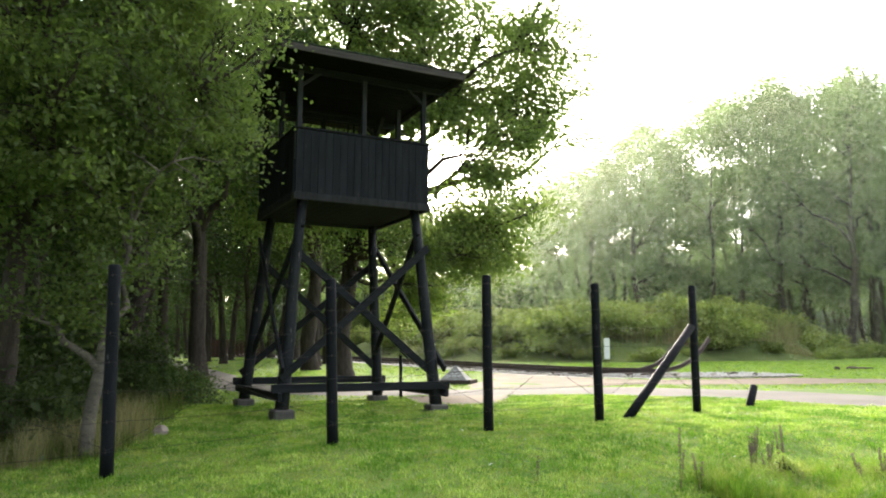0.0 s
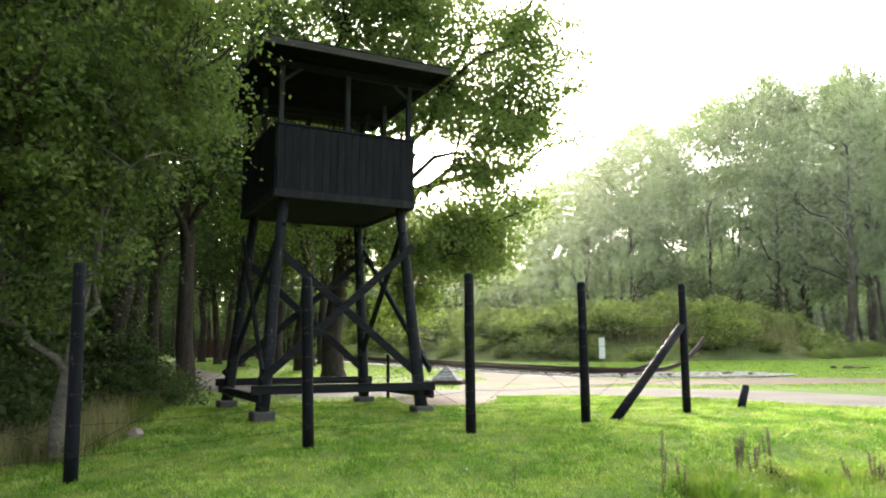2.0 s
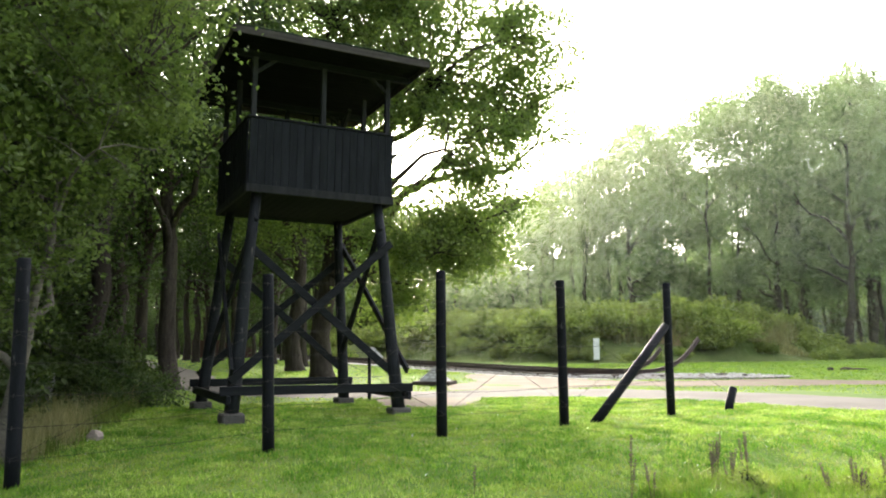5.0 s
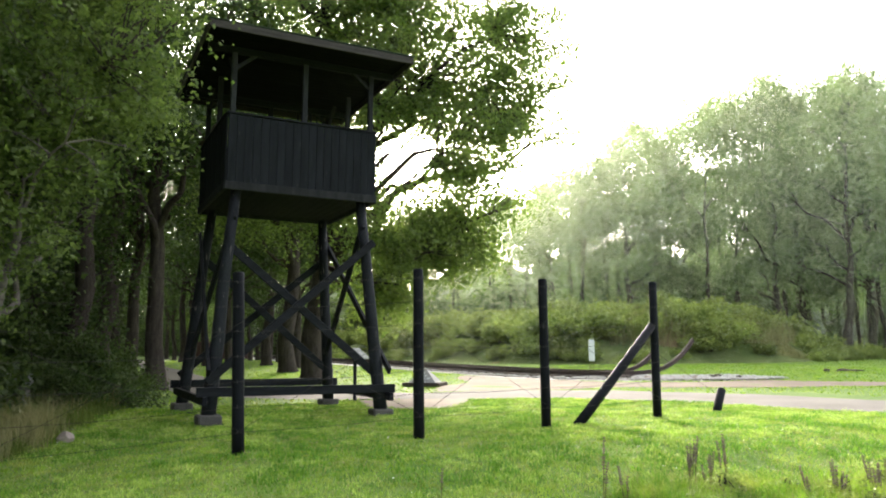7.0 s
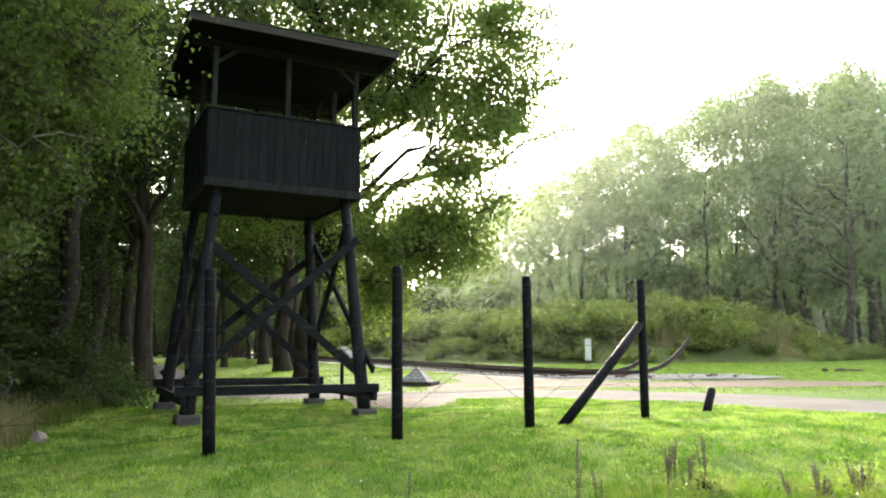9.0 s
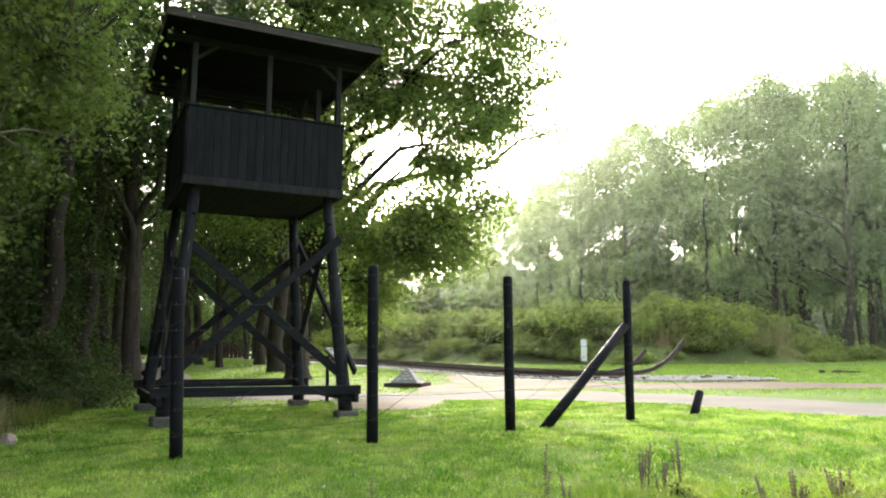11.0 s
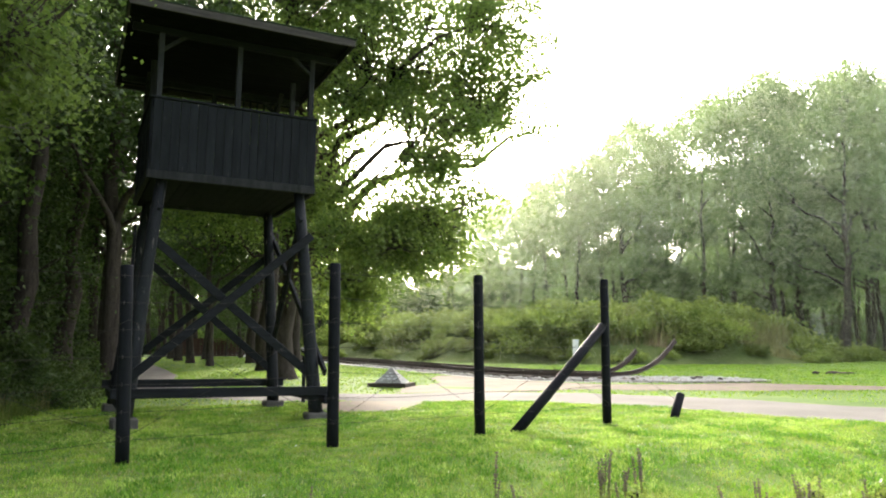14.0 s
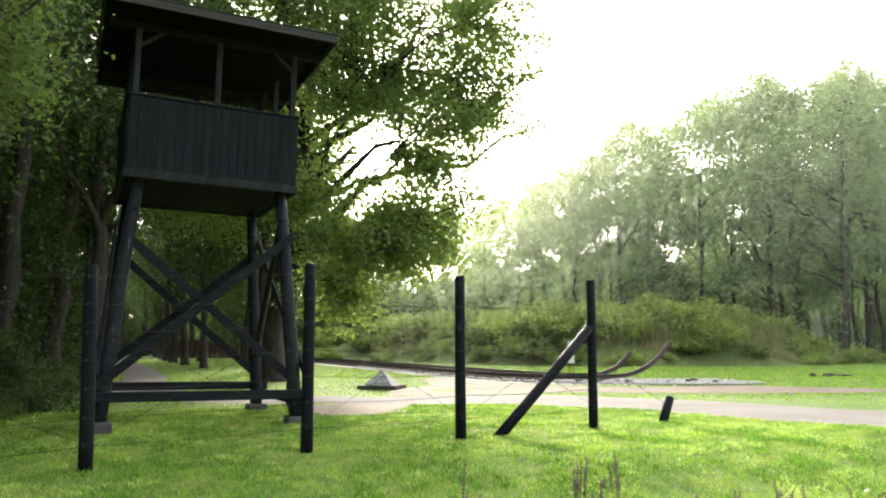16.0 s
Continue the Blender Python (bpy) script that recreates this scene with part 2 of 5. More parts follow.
# ---- mesh building ----
class Shape:
    """Gathers boxes, tubes and sheets into one mesh."""

    def __init__(self):
        self.v, self.f = [], []

    def add(self, verts, faces):
        o = len(self.v)
        self.v += [tuple(p) for p in verts]
        self.f += [tuple(i + o for i in q) for q in faces]
        return self

    def box(self, m, sx, sy, sz, bevel=0.006):
        """A box centred on m, its long edges chamfered."""
        b = min(bevel, sx * 0.3, sy * 0.3, sz * 0.3)
        hx, hy, hz = sx / 2, sy / 2, sz / 2
        vs, idx = [], {}
        for ix in (-1, 1):
            for iy in (-1, 1):
                for iz in (-1, 1):
                    for k in range(3):
                        q = [ix * hx, iy * hy, iz * hz]
                        for a in range(3):
                            if a != k:
                                q[a] -= (ix, iy, iz)[a] * b
                        idx[ix, iy, iz, k] = len(vs)
                        vs.append(m @ Vector(q))
        fs = []
        for k in range(3):
            a, c = (k + 1) % 3, (k + 2) % 3
            for s in (-1, 1):
                ring = []
                for (p, q) in ((-1, -1), (1, -1), (1, 1), (-1, 1)):
                    e = [0, 0, 0]
                    e[k], e[a], e[c] = s, p, q
                    ring.append(idx[e[0], e[1], e[2], k])
                fs.append(ring if s > 0 else ring[::-1])
            for p in (-1, 1):
                for q in (-1, 1):
                    e1, e2 = [0, 0, 0], [0, 0, 0]
                    e1[k], e2[k] = -1, 1
                    e1[a] = e2[a] = p
                    e1[c] = e2[c] = q
                    quad = [idx[(*e1, a)], idx[(*e2, a)], idx[(*e2, c)], idx[(*e1, c)]]
                    fs.append(quad if p * q > 0 else quad[::-1])
        for e in ((x, y, z) for x in (-1, 1) for y in (-1, 1) for z in (-1, 1)):
            tri = [idx[(*e, 0)], idx[(*e, 1)], idx[(*e, 2)]]
            fs.append(tri if e[0] * e[1] * e[2] > 0 else tri[::-1])
        return self.add(vs, fs)

    def beam(self, a, b, w, h, up=(0, 0, 1), bevel=0.006):
        """A bar of section w by h from a to b; h lies towards up."""
        a, b = Vector(a), Vector(b)
        x = (b - a).normalized()
        y = Vector(up).cross(x).normalized()
        z = x.cross(y)
        m = Matrix((x, y, z)).transposed().to_4x4()
        m.translation = (a + b) / 2
        return self.box(m, (b - a).length, w, h, bevel)

    def tube(self, pts, radii, sides=8, cap=True, wobble=0.0, rng=None):
        pts = [Vector(p) for p in pts]
        n = len(pts)
        vs, fs = [], []
        ref = Vector((0.31, 0.95, 0.05))
        for i, p in enumerate(pts):
            d = (pts[min(i + 1, n - 1)] - pts[max(i - 1, 0)]).normalized()
            u = d.cross(ref if abs(d.dot(ref)) < 0.95 else Vector((1, 0, 0))).normalized()
            w = d.cross(u)
            for k in range(sides):
                a = 2 * math.pi * k / sides
                r = radii[i] * (1 + (rng.uniform(-wobble, wobble) if wobble else 0))
                vs.append(p + (u * math.cos(a) + w * math.sin(a)) * r)
        for i in range(n - 1):
            for k in range(sides):
                l = (k + 1) % sides
                fs.append((i * sides + k, i * sides + l, (i + 1) * sides + l, (i + 1) * sides + k))
        if cap:
            fs.append(tuple(range(sides))[::-1])
            fs.append(tuple((n - 1) * sides + k for k in range(sides)))
        return self.add(vs, fs)

    def mesh(self, name, mat, smooth=False):
        me = bpy.data.meshes.new(name)
        me.from_pydata(self.v, [], self.f)
        me.materials.append(mat)
        if smooth:
            me.polygons.foreach_set("use_smooth", [True] * len(me.polygons))
        me.update()
        return me


def part(name, shape, mat, parent=None, label="", smooth=False, m=None):
    ob = new(name, shape.mesh(name, mat, smooth) if isinstance(shape, Shape) else shape)
    if parent:
        ob.parent = parent
    if m is not None:
        ob.matrix_basis = m
    if label:
        ob["label"] = label
    return ob


def array_mesh(name, verts, faces, mat):
    """A mesh from arrays of corners and of equal-sided faces."""
    me = bpy.data.meshes.new(name)
    n, k = faces.shape
    me.vertices.add(len(verts))
    me.vertices.foreach_set("co", verts.astype(np.float32).ravel())
    me.loops.add(n * k)
    me.loops.foreach_set("vertex_index", faces.astype(np.int32).ravel())
    me.polygons.add(n)
    me.polygons.foreach_set("loop_start", (np.arange(n) * k).astype(np.int32))
    me.update(calc_edges=True)
    me.materials.append(mat)
    return me


def unit(v):
    return v / np.maximum(np.linalg.norm(v, axis=-1, keepdims=True), 1e-9)


def leaves(rng, centres, size, flat=0.4, slim=0.6):
    """A folded four-cornered leaf at each centre."""
    n = len(centres)
    axis = unit(rng.normal(size=(n, 3)) * (1, 1, 0.7) + (0, 0, -0.25))
    up = unit(rng.normal(size=(n, 3)) * (1 - flat) + np.array((0, 0, 1.0)) * flat)
    side = unit(np.cross(axis, up))
    up = np.cross(side, axis)
    s = (size * rng.uniform(0.6, 1.3, n))[:, None]
    v = np.empty((n, 4, 3))
    v[:, 0] = centres - axis * s * 0.5
    v[:, 1] = centres + side * s * slim * 0.5 + up * s * 0.1
    v[:, 2] = centres + axis * s * 0.5 - up * s * 0.08
    v[:, 3] = centres - side * s * slim * 0.5 + up * s * 0.1
    i = np.arange(n)[:, None] * 4
    f = np.concatenate((i + (0, 1, 2), i + (0, 2, 3)))
    return v.reshape(-1, 3), f


def blades(rng, xy, z, height, width, lean=0.5):
    """Narrow grass blades with a bent tip."""
    n = len(xy)
    a = rng.uniform(0, 2 * np.pi, n)
    b = rng.uniform(0, 2 * np.pi, n)
    h = height * rng.uniform(0.55, 1.3, n)
    w = width * rng.uniform(0.7, 1.3, n)
    d = np.stack((np.cos(a), np.sin(a), 0 * a), 1)
    e = np.stack((np.cos(b), np.sin(b), 0 * b), 1) * (h * lean * rng.uniform(0.1, 1.0, n))[:, None]
    root = np.column_stack((xy, z))
    up = np.array((0, 0, 1.0)) * h[:, None]
    w = w[:, None] / 2
    v = np.empty((n, 5, 3))
    v[:, 0] = root - d * w
    v[:, 1] = root + d * w
    v[:, 2] = root + up * 0.55 + e * 0.3 - d * w * 0.8
    v[:, 3] = root + up * 0.55 + e * 0.3 + d * w * 0.8
    v[:, 4] = root + up * (1 - 0.25 * lean) + e
    i = np.arange(n)[:, None] * 5
    f = np.concatenate((i + (0, 1, 3), i + (0, 3, 2), i + (2, 3, 4)))
    return v.reshape(-1, 3), f


# ---- the lie of the land ----
def smooth(a, b, x):
    t = np.clip((np.asarray(x, float) - a) / (b - a), 0, 1)
    return t * t * (3 - 2 * t)


def land(x, y):
    """Height of the ground: flat, lower beside the wood's edge and towards the ditch in front."""
    x, y = np.asarray(x, float), np.asarray(y, float)
    z = -0.2 * smooth(1.5, -3.0, x) * smooth(9, 4, y)
    z = z - 0.32 * smooth(3.6, 0.6, y - 0.05 * x) * smooth(-1, 3, x)
    z = z - 0.06 * smooth(3.4, 1.0, y) * smooth(3, -1, x)
    return z + 0.012 * np.sin(x * 1.7 + 0.6 * y) * np.cos(y * 1.3 - 0.4 * x)


ROAD_LINE = np.array([(17.5, -3.5), (14.6, 0.6), (12.4, 4.9), (11.2, 7.6), (9.9, 10.1), (8.2, 11.6), (6.2, 11.9), (4.4, 12.9), (2.6, 14.3), (1.5, 17.0), (1.3, 22.0), (1.6, 28.0), (1.1, 43.0), (0.4, 60.0), (0.0, 90.0)])
ROAD_HALF = np.array([1.5, 1.5, 1.5, 1.45, 1.5, 1.4, 1.2, 1.1, 1.0, 0.9, 0.8, 0.75, 0.75, 0.75, 0.75])
SAND_EDGE = np.array([(6.6, 13.3), (8.4, 13.0), (10.0, 12.6), (11.6, 12.4), (13.2, 11.2), (15.0, 10.3), (17.5, 9.6), (19.5, 9.4), (18.6, 11.4), (17.3, 13.2), (14.3, 13.6), (12.6, 15.4), (11.9, 19.0), (11.2, 21.5), (10.0, 19.6), (9.2, 17.0), (7.6, 15.4)])
BARE_EDGE = np.array([(3.7, 9.7), (4.2, 8.95), (5.0, 9.1), (5.9, 9.9), (6.2, 10.7), (5.2, 11.2), (4.0, 11.2)])


def curve_points(pts, n):
    """Evenly spaced points on a smooth line through pts (any number of columns)."""
    p = np.asarray(pts, float)
    p = np.vstack((2 * p[0] - p[1], p, 2 * p[-1] - p[-2]))
    out = []
    for u in np.linspace(0, len(p) - 3 - 1e-6, n):
        i = int(u)
        t = u - i
        a, b, c, d = p[i:i + 4]
        out.append(0.5 * ((2 * b) + (c - a) * t + (2 * a - 5 * b + 4 * c - d) * t * t + (3 * b - a - 3 * c + d) * t ** 3))
    return np.array(out)


def inside(poly, xy):
    x, y = xy[:, 0], xy[:, 1]
    hit = np.zeros(len(xy), bool)
    for (x1, y1), (x2, y2) in zip(poly, np.roll(poly, -1, 0)):
        cross = (y1 > y) != (y2 > y)
        with np.errstate(divide="ignore", invalid="ignore"):
            hit ^= cross & (x < (x2 - x1) * (y - y1) / (y2 - y1) + x1)
    return hit


def near_line(line, half, xy):
    """True where a point lies within half of the line."""
    near = np.zeros(len(xy), bool)
    for (a, b, h) in zip(line[:-1], line[1:], half):
        d = b - a
        t = np.clip(((xy - a) @ d) / (d @ d), 0, 1)
        near |= np.linalg.norm(xy - a - t[:, None] * d, axis=1) < h
    return near


road_pts = curve_points(np.column_stack((ROAD_LINE, ROAD_HALF)), 120)
TRACK_LINE = np.array([(9.5, 90.0), (11.6, 62.0), (12.9, 45.0), (13.25, 34.0), (13.25, 26.0), (13.3, 20.5), (13.9, 17.6), (14.9, 16.6)])
track_pts = curve_points(TRACK_LINE, 160)


def bare(xy):
    b = near_line(road_pts[:, :2], road_pts[:, 2] - 0.04, xy) | inside(SAND_EDGE, xy) | inside(BARE_EDGE, xy)
    return b | near_line(track_pts, np.full(len(track_pts), 1.75), xy)


def axis_steps(lo, hi, fine, far):
    a = list(np.arange(lo, hi + 1e-6, fine))
    step, left, right = fine, [], []
    while a[0] - (left[-1] if left else a[0]) < far and (not left or left[-1] > -far):
        step *= 1.35
        left.append((left[-1] if left else a[0]) - step)
    step = fine
    while not right or right[-1] < far:
        step *= 1.35
        right.append((right[-1] if right else a[-1]) + step)
    return np.array(left[::-1] + a + right)


gx, gy = axis_steps(-9, 18, 0.4, 900), axis_steps(-6, 20, 0.4, 900)
X, Y = np.meshgrid(gx, gy)
gi = (np.arange(len(gy) - 1)[:, None] * len(gx) + np.arange(len(gx) - 1)).ravel()
ground = new("ground", array_mesh("ground", np.column_stack((X.ravel(), Y.ravel(), land(X, Y).ravel())), np.stack((gi, gi + 1, gi + 1 + len(gx), gi + len(gx)), 1), LAWN))
ground.data.polygons.foreach_set("use_smooth", [True] * len(ground.data.polygons))
tagged(ground, "mown green lawn with paler dry patches", "lawn", kind="structure")


def ribbon(name, pts, half, lift, mat, rng, rough=0.1, across=4):
    """A strip along pts with a wandering edge, laid on the land."""
    d = np.gradient(pts, axis=0)
    nrm = unit(np.column_stack((-d[:, 1], d[:, 0])))
    e = [np.convolve(rng.normal(size=len(pts) + 4), np.ones(3) / 3, "same")[2:-2] * rough for _ in range(2)]
    rows = []
    for k in range(across + 1):
        u = 2 * k / across - 1
        off = u * half + (e[0] if u < 0 else e[1]) * abs(u)
        q = pts + nrm * off[:, None]
        rows.append(np.column_stack((q, land(q[:, 0], q[:, 1]) + lift * (1 if abs(u) < 0.99 else 0.2))))
    v = np.concatenate(rows)
    n = len(pts)
    i = (np.arange(across)[:, None] * n + np.arange(n - 1)).ravel()
    me = array_mesh(name, v, np.stack((i + n, i + n + 1, i + 1, i), 1)[:, ::-1], mat)
    return new(name, me)


def patch(name, edge, lift, mat, rng):
    """A flat patch with a ragged edge."""
    p = curve_points(np.vstack((edge, edge[:1])), len(edge) * 10)[:-1]
    c = p.mean(0)
    p = p + unit(p - c) * rng.normal(0, 0.07, len(p))[:, None]
    bm = bmesh.new()
    vs = [bm.verts.new((x, y, float(land(x, y)) + lift)) for x, y in p]
    f = bm.faces.new(vs)
    if f.normal.z < 0:
        f.normal_flip()
    bmesh.ops.triangulate(bm, faces=[f])
    me = bpy.data.meshes.new(name)
    bm.normal_update()
    bm.to_mesh(me)
    bm.free()
    me.materials.append(mat)
    return new(name, me)


rng = np.random.default_rng(5)
tagged(ribbon("road", road_pts[:, :2], road_pts[:, 2], 0.022, ROAD, rng, 0.06), "pale grey gravel road curving past the tower", "road", kind="structure")
tagged(patch("sand_ground", SAND_EDGE, 0.012, SAND, rng), "worn sandy ground between the road and railway", "sand", kind="structure")
tagged(patch("bare_ground", BARE_EDGE, 0.012, SAND, rng), "bare sandy patch beside the tower foot", "sand", kind="structure")
bed_pts = np.vstack((track_pts, curve_points([(15.2, 16.0), (16.2, 15.2), (17.6, 14.6)], 14)))
bed_half = np.concatenate((np.full(len(track_pts), 1.75), np.linspace(1.75, 1.0, 14)))
tagged(ribbon("ballast_bed", bed_pts, bed_half, 0.05, BALLAST, rng, 0.1), "pale crushed stone bed under the railway track", "ballast", kind="structure")


# ---- watchtower ----
def watchtower():
    tower = new("watchtower")
    tower.matrix_basis = pose(1.90, 9.334, 0, 0, 0.8, 3.7)
    tagged(tower, "black tarred timber watchtower on four splayed log legs", "watchtower")
    r = random.Random(3)
    FOOT, TOP, ZF, ZT = 1.388, 1.078, 0.14, 3.66

    def leg_at(z):
        return FOOT + (TOP - FOOT) * (z - ZF) / (3.587 - ZF)

    for sx in (-1, 1):
        for sy in (-1, 1):
            s = Shape()
            zs = [ZF - 0.04, 0.6, 1.3, 2.0, 2.7, ZT]
            s.tube([(sx * leg_at(z) + r.uniform(-0.012, 0.012), sy * leg_at(z) + r.uniform(-0.012, 0.012), z) for z in zs], [0.112, 0.108, 0.103, 0.098, 0.092, 0.085], 14, wobble=0.03, rng=r)
            part("leg", s, LEG, tower, smooth=True)
            s = Shape()
            s.box(pose(sx * 1.395, sy * 1.395, 0.045, 0, 0, r.uniform(-4, 4)), 0.35, 0.32, 0.19, 0.025)
            part("footing", s, CONCRETE, tower, "grey weathered concrete footing block")
    # ground beams round the legs
    for s_ in (-1, 1):
        o = leg_at(0.48) + 0.125
        part("ground_beam", Shape().beam((-1.60, s_ * o, 0.475), (1.60, s_ * o, 0.475), 0.07, 0.14), TARX, tower)
        o = leg_at(0.36) + 0.125
        part("ground_beam", Shape().beam((s_ * o, -1.62, 0.345), (s_ * o, 1.60, 0.345), 0.07, 0.13), TAR, tower)
    # crossed braces on the four sides
    for s_ in (-1, 1):
        def front(x, z, lift):
            return (x, s_ * (leg_at(z) + lift), z)

        def flank(y, z, lift):
            return (s_ * (leg_at(z) + lift), y, z)
        part("brace", Shape().beam(front(1.27, 2.95, 0.125), front(-1.46, 0.62, 0.135), 0.13, 0.05, (0, 1, 0.1)), TARX, tower)
        part("brace", Shape().beam(front(-1.17, 2.78, -0.02), front(1.42, 0.62, -0.02), 0.13, 0.05, (0, 1, 0.1)), TARX, tower)
        part("brace", Shape().beam(flank(1.28, 3.25, 0.12), flank(-1.60, 0.757, 0.125), 0.13, 0.05, (1, 0, 0.1)), TARX, tower)
        part("brace", Shape().beam(flank(-1.20, 3.25, -0.02), flank(1.40, 0.90, -0.02), 0.13, 0.05, (1, 0, 0.1)), TARX, tower)
    # platform
    H = 1.259
    n = 16
    for i in range(n):
        y = -H + 0.05 + (2 * H - 0.1) * (i + 0.5) / n
        part("deck_board", Shape().box(pose(0, y, 3.775), 2 * H - 0.1, (2 * H - 0.1) / n - 0.008, 0.04, 0.004), SHADED_TAR, tower)
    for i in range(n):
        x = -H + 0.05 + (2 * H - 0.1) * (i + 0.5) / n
        part("soffit_board", Shape().box(pose(x, 0, 3.69), (2 * H - 0.1) / n - 0.003, 2 * H - 0.1, 0.025, 0.003), SHADED_TAR, tower)
    for s_ in (-1, 1):
        part("skirt_board", Shape().beam((-H - 0.03, s_ * (H + 0.015), 3.70), (H + 0.03, s_ * (H + 0.015), 3.70), 0.06, 0.13), WEATHERED, tower)
        part("skirt_board", Shape().beam((s_ * (H + 0.015), -H + 0.005, 3.70), (s_ * (H + 0.015), H - 0.005, 3.70), 0.06, 0.13), WEATHERED, tower)
    # upright boards of the parapet
    count = 19
    w = 2 * H / count
    for side in range(4):
        turn = pose(0, 0, 0, 0, 0, 90 * side)
        for i in range(count):
            x = -H + w * (i + 0.5)
            s = Shape()
            s.box(turn @ pose(x, -H - 0.012 - r.uniform(0, 0.007), 4.315 + r.uniform(-0.004, 0.004), r.uniform(-0.25, 0.25), 0, 0), w - r.choice((0.003, 0.004, 0.004, 0.010)), 0.024, 1.115, 0.004)
            part("board", s, TAR, tower)
        part("cap_rail", Shape().beam(turn @ Vector((-H - 0.03 * (side % 2 == 0), -H - 0.005, 4.895)), turn @ Vector((H + 0.03 * (side % 2 == 0), -H - 0.005, 4.895)), 0.09, 0.035), TARX if side % 2 == 0 else TAR, tower)
        part("inner_rail", Shape().beam(turn @ Vector((-H + 0.06, -H + 0.03, 4.30)), turn @ Vector((H - 0.06, -H + 0.03, 4.30)), 0.05, 0.09), TARX, tower)
    # posts that carry the roof
    def roof_z(y):
        return 6.03 - 0.018 * (y + 1.2)
    P = 1.19
    for x, y in ((-P, -P), (0, -P), (P, -P), (-P, 0), (P, 0), (-P, P), (0, P), (P, P)):
        part("roof_post", Shape().beam((x, y, 3.8), (x, y, roof_z(y) - 0.09), 0.085, 0.085, (0, 1, 0)), WEATHERED, tower)
    for s_ in (-1, 1):
        part("wall_plate", Shape().beam((-1.62, s_ * P, roof_z(s_ * P) - 0.05), (1.62, s_ * P, roof_z(s_ * P) - 0.05), 0.08, 0.11), TARX, tower)
        for q in (-1, 1):
            part("knee_brace", Shape().beam((s_ * P, q * P, 5.66), (s_ * (P - 0.38), q * P, 5.97), 0.055, 0.075, (0, 1, 0)), WEATHERED, tower)
            part("knee_brace", Shape().beam((s_ * P, q * P, 5.66), (s_ * P, q * (P - 0.38), 5.97), 0.055, 0.075, (1, 0, 0)), WEATHERED, tower)
    n = 24
    for i in range(n):
        y = -1.86 + 3.72 * (i + 0.5) / n
        part("roof_board", Shape().box(pose(0, y, roof_z(y) + 0.095, -1.03, 0, 0), 3.37, 3.72 / n - 0.004, 0.024, 0.003), SHADED_TAR, tower)
    part("roof_felt", Shape().beam((0, -1.90, roof_z(-1.90) + 0.117), (0, 1.90, roof_z(1.90) + 0.117), 3.46, 0.018), FELT, tower, "greenish weathered roofing felt")
    for s_ in (-1, 1):
        part("fascia", Shape().beam((-1.715, s_ * 1.872, roof_z(s_ * 1.872) + 0.045), (1.715, s_ * 1.872, roof_z(s_ * 1.872) + 0.045), 0.026, 0.12), FASCIA, tower, "weathered grey-black fascia board")
        part("fascia", Shape().beam((s_ * 1.70, -1.856, roof_z(-1.856) + 0.045), (s_ * 1.70, 1.856, roof_z(1.856) + 0.045), 0.026, 0.12), FASCIA, tower)
    # bars at the ladder opening in the rear corner
    for i in range(5):
        part("ladder_bar", Shape().beam((0.55 + 0.13 * i, P + 0.0, 4.9), (0.55 + 0.13 * i, P + 0.0, roof_z(P) - 0.1), 0.03, 0.03, (0, 1, 0)), TAR, tower)
    return tower


watchtower()


# ---- fence ----
def fence_post(x, y, bottom, top, r0, seed, lean=(0, 0)):
    r = random.Random(seed)
    z0 = bottom - 0.12
    zs = [z0, bottom + 0.4, bottom + 1.0, bottom + 1.6, top - 0.025, top]
    rr = [r0 * 1.04, r0 * 1.02, r0, r0 * 0.97, r0 * 0.95, r0 * 0.84]
    ob = new("fence_post")
    ob.matrix_basis = Matrix.Translation((x, y, 0))
    s = Shape().tube([(lean[0] * (z - bottom), lean[1] * (z - bottom), z) for z in zs], rr, 14, wobble=0.035, rng=r)
    part("shaft", s, POST, ob, smooth=True)
    for k in range(7):
        z = bottom + 0.28 + k * (top - bottom - 0.4) / 6
        st = Shape().tube([(lean[0] * (z - bottom) - 0.02, -r0 - 0.008, z - 0.02), (lean[0] * (z - bottom) - 0.02, -r0 - 0.016, z), (lean[0] * (z - bottom) - 0.02, -r0 - 0.008, z + 0.02)], [0.004] * 3, 5)
        part("staple", st, WIRE, ob)
    tagged(ob, "black tarred round timber fence post in the lawn", "fence post", "fence posts")
    return ob


POSTS = ((-1.925, 4.43, -0.18, 2.09, 0.070), (0.60, 4.71, -0.055, 2.02, 0.069), (2.845, 4.91, 0.0, 2.145, 0.069), (4.905, 5.25, 0.0, 2.10, 0.069), (7.245, 5.745, 0.0, 2.155, 0.067))
for i, (x, y, b, t, r0) in enumerate(POSTS):
    fence_post(x, y, b, t, r0, 10 + i, ((-0.004, 0), (-0.022, 0), (0, 0), (-0.004, 0), (0.006, 0))[i])

brace = Shape().tube([(5.40, 5.33, -0.08), (6.0, 5.47, 0.41), (6.6, 5.60, 0.92), (7.20, 5.735, 1.44)], [0.075, 0.073, 0.072, 0.070], 14, wobble=0.03, rng=random.Random(4))
tagged(part("post_brace", brace, POST, smooth=True), "black tarred round timber strut leaning against the end post", "fence strut")
stub = Shape().tube([(8.70, 6.03, -0.1), (8.83, 6.09, 0.13), (8.96, 6.14, 0.345), (8.97, 6.145, 0.365)], [0.073, 0.072, 0.071, 0.062], 14, wobble=0.03, rng=random.Random(5))
tagged(part("post_stub", stub, POST, smooth=True), "short leaning stub of a black timber post", "post stub")


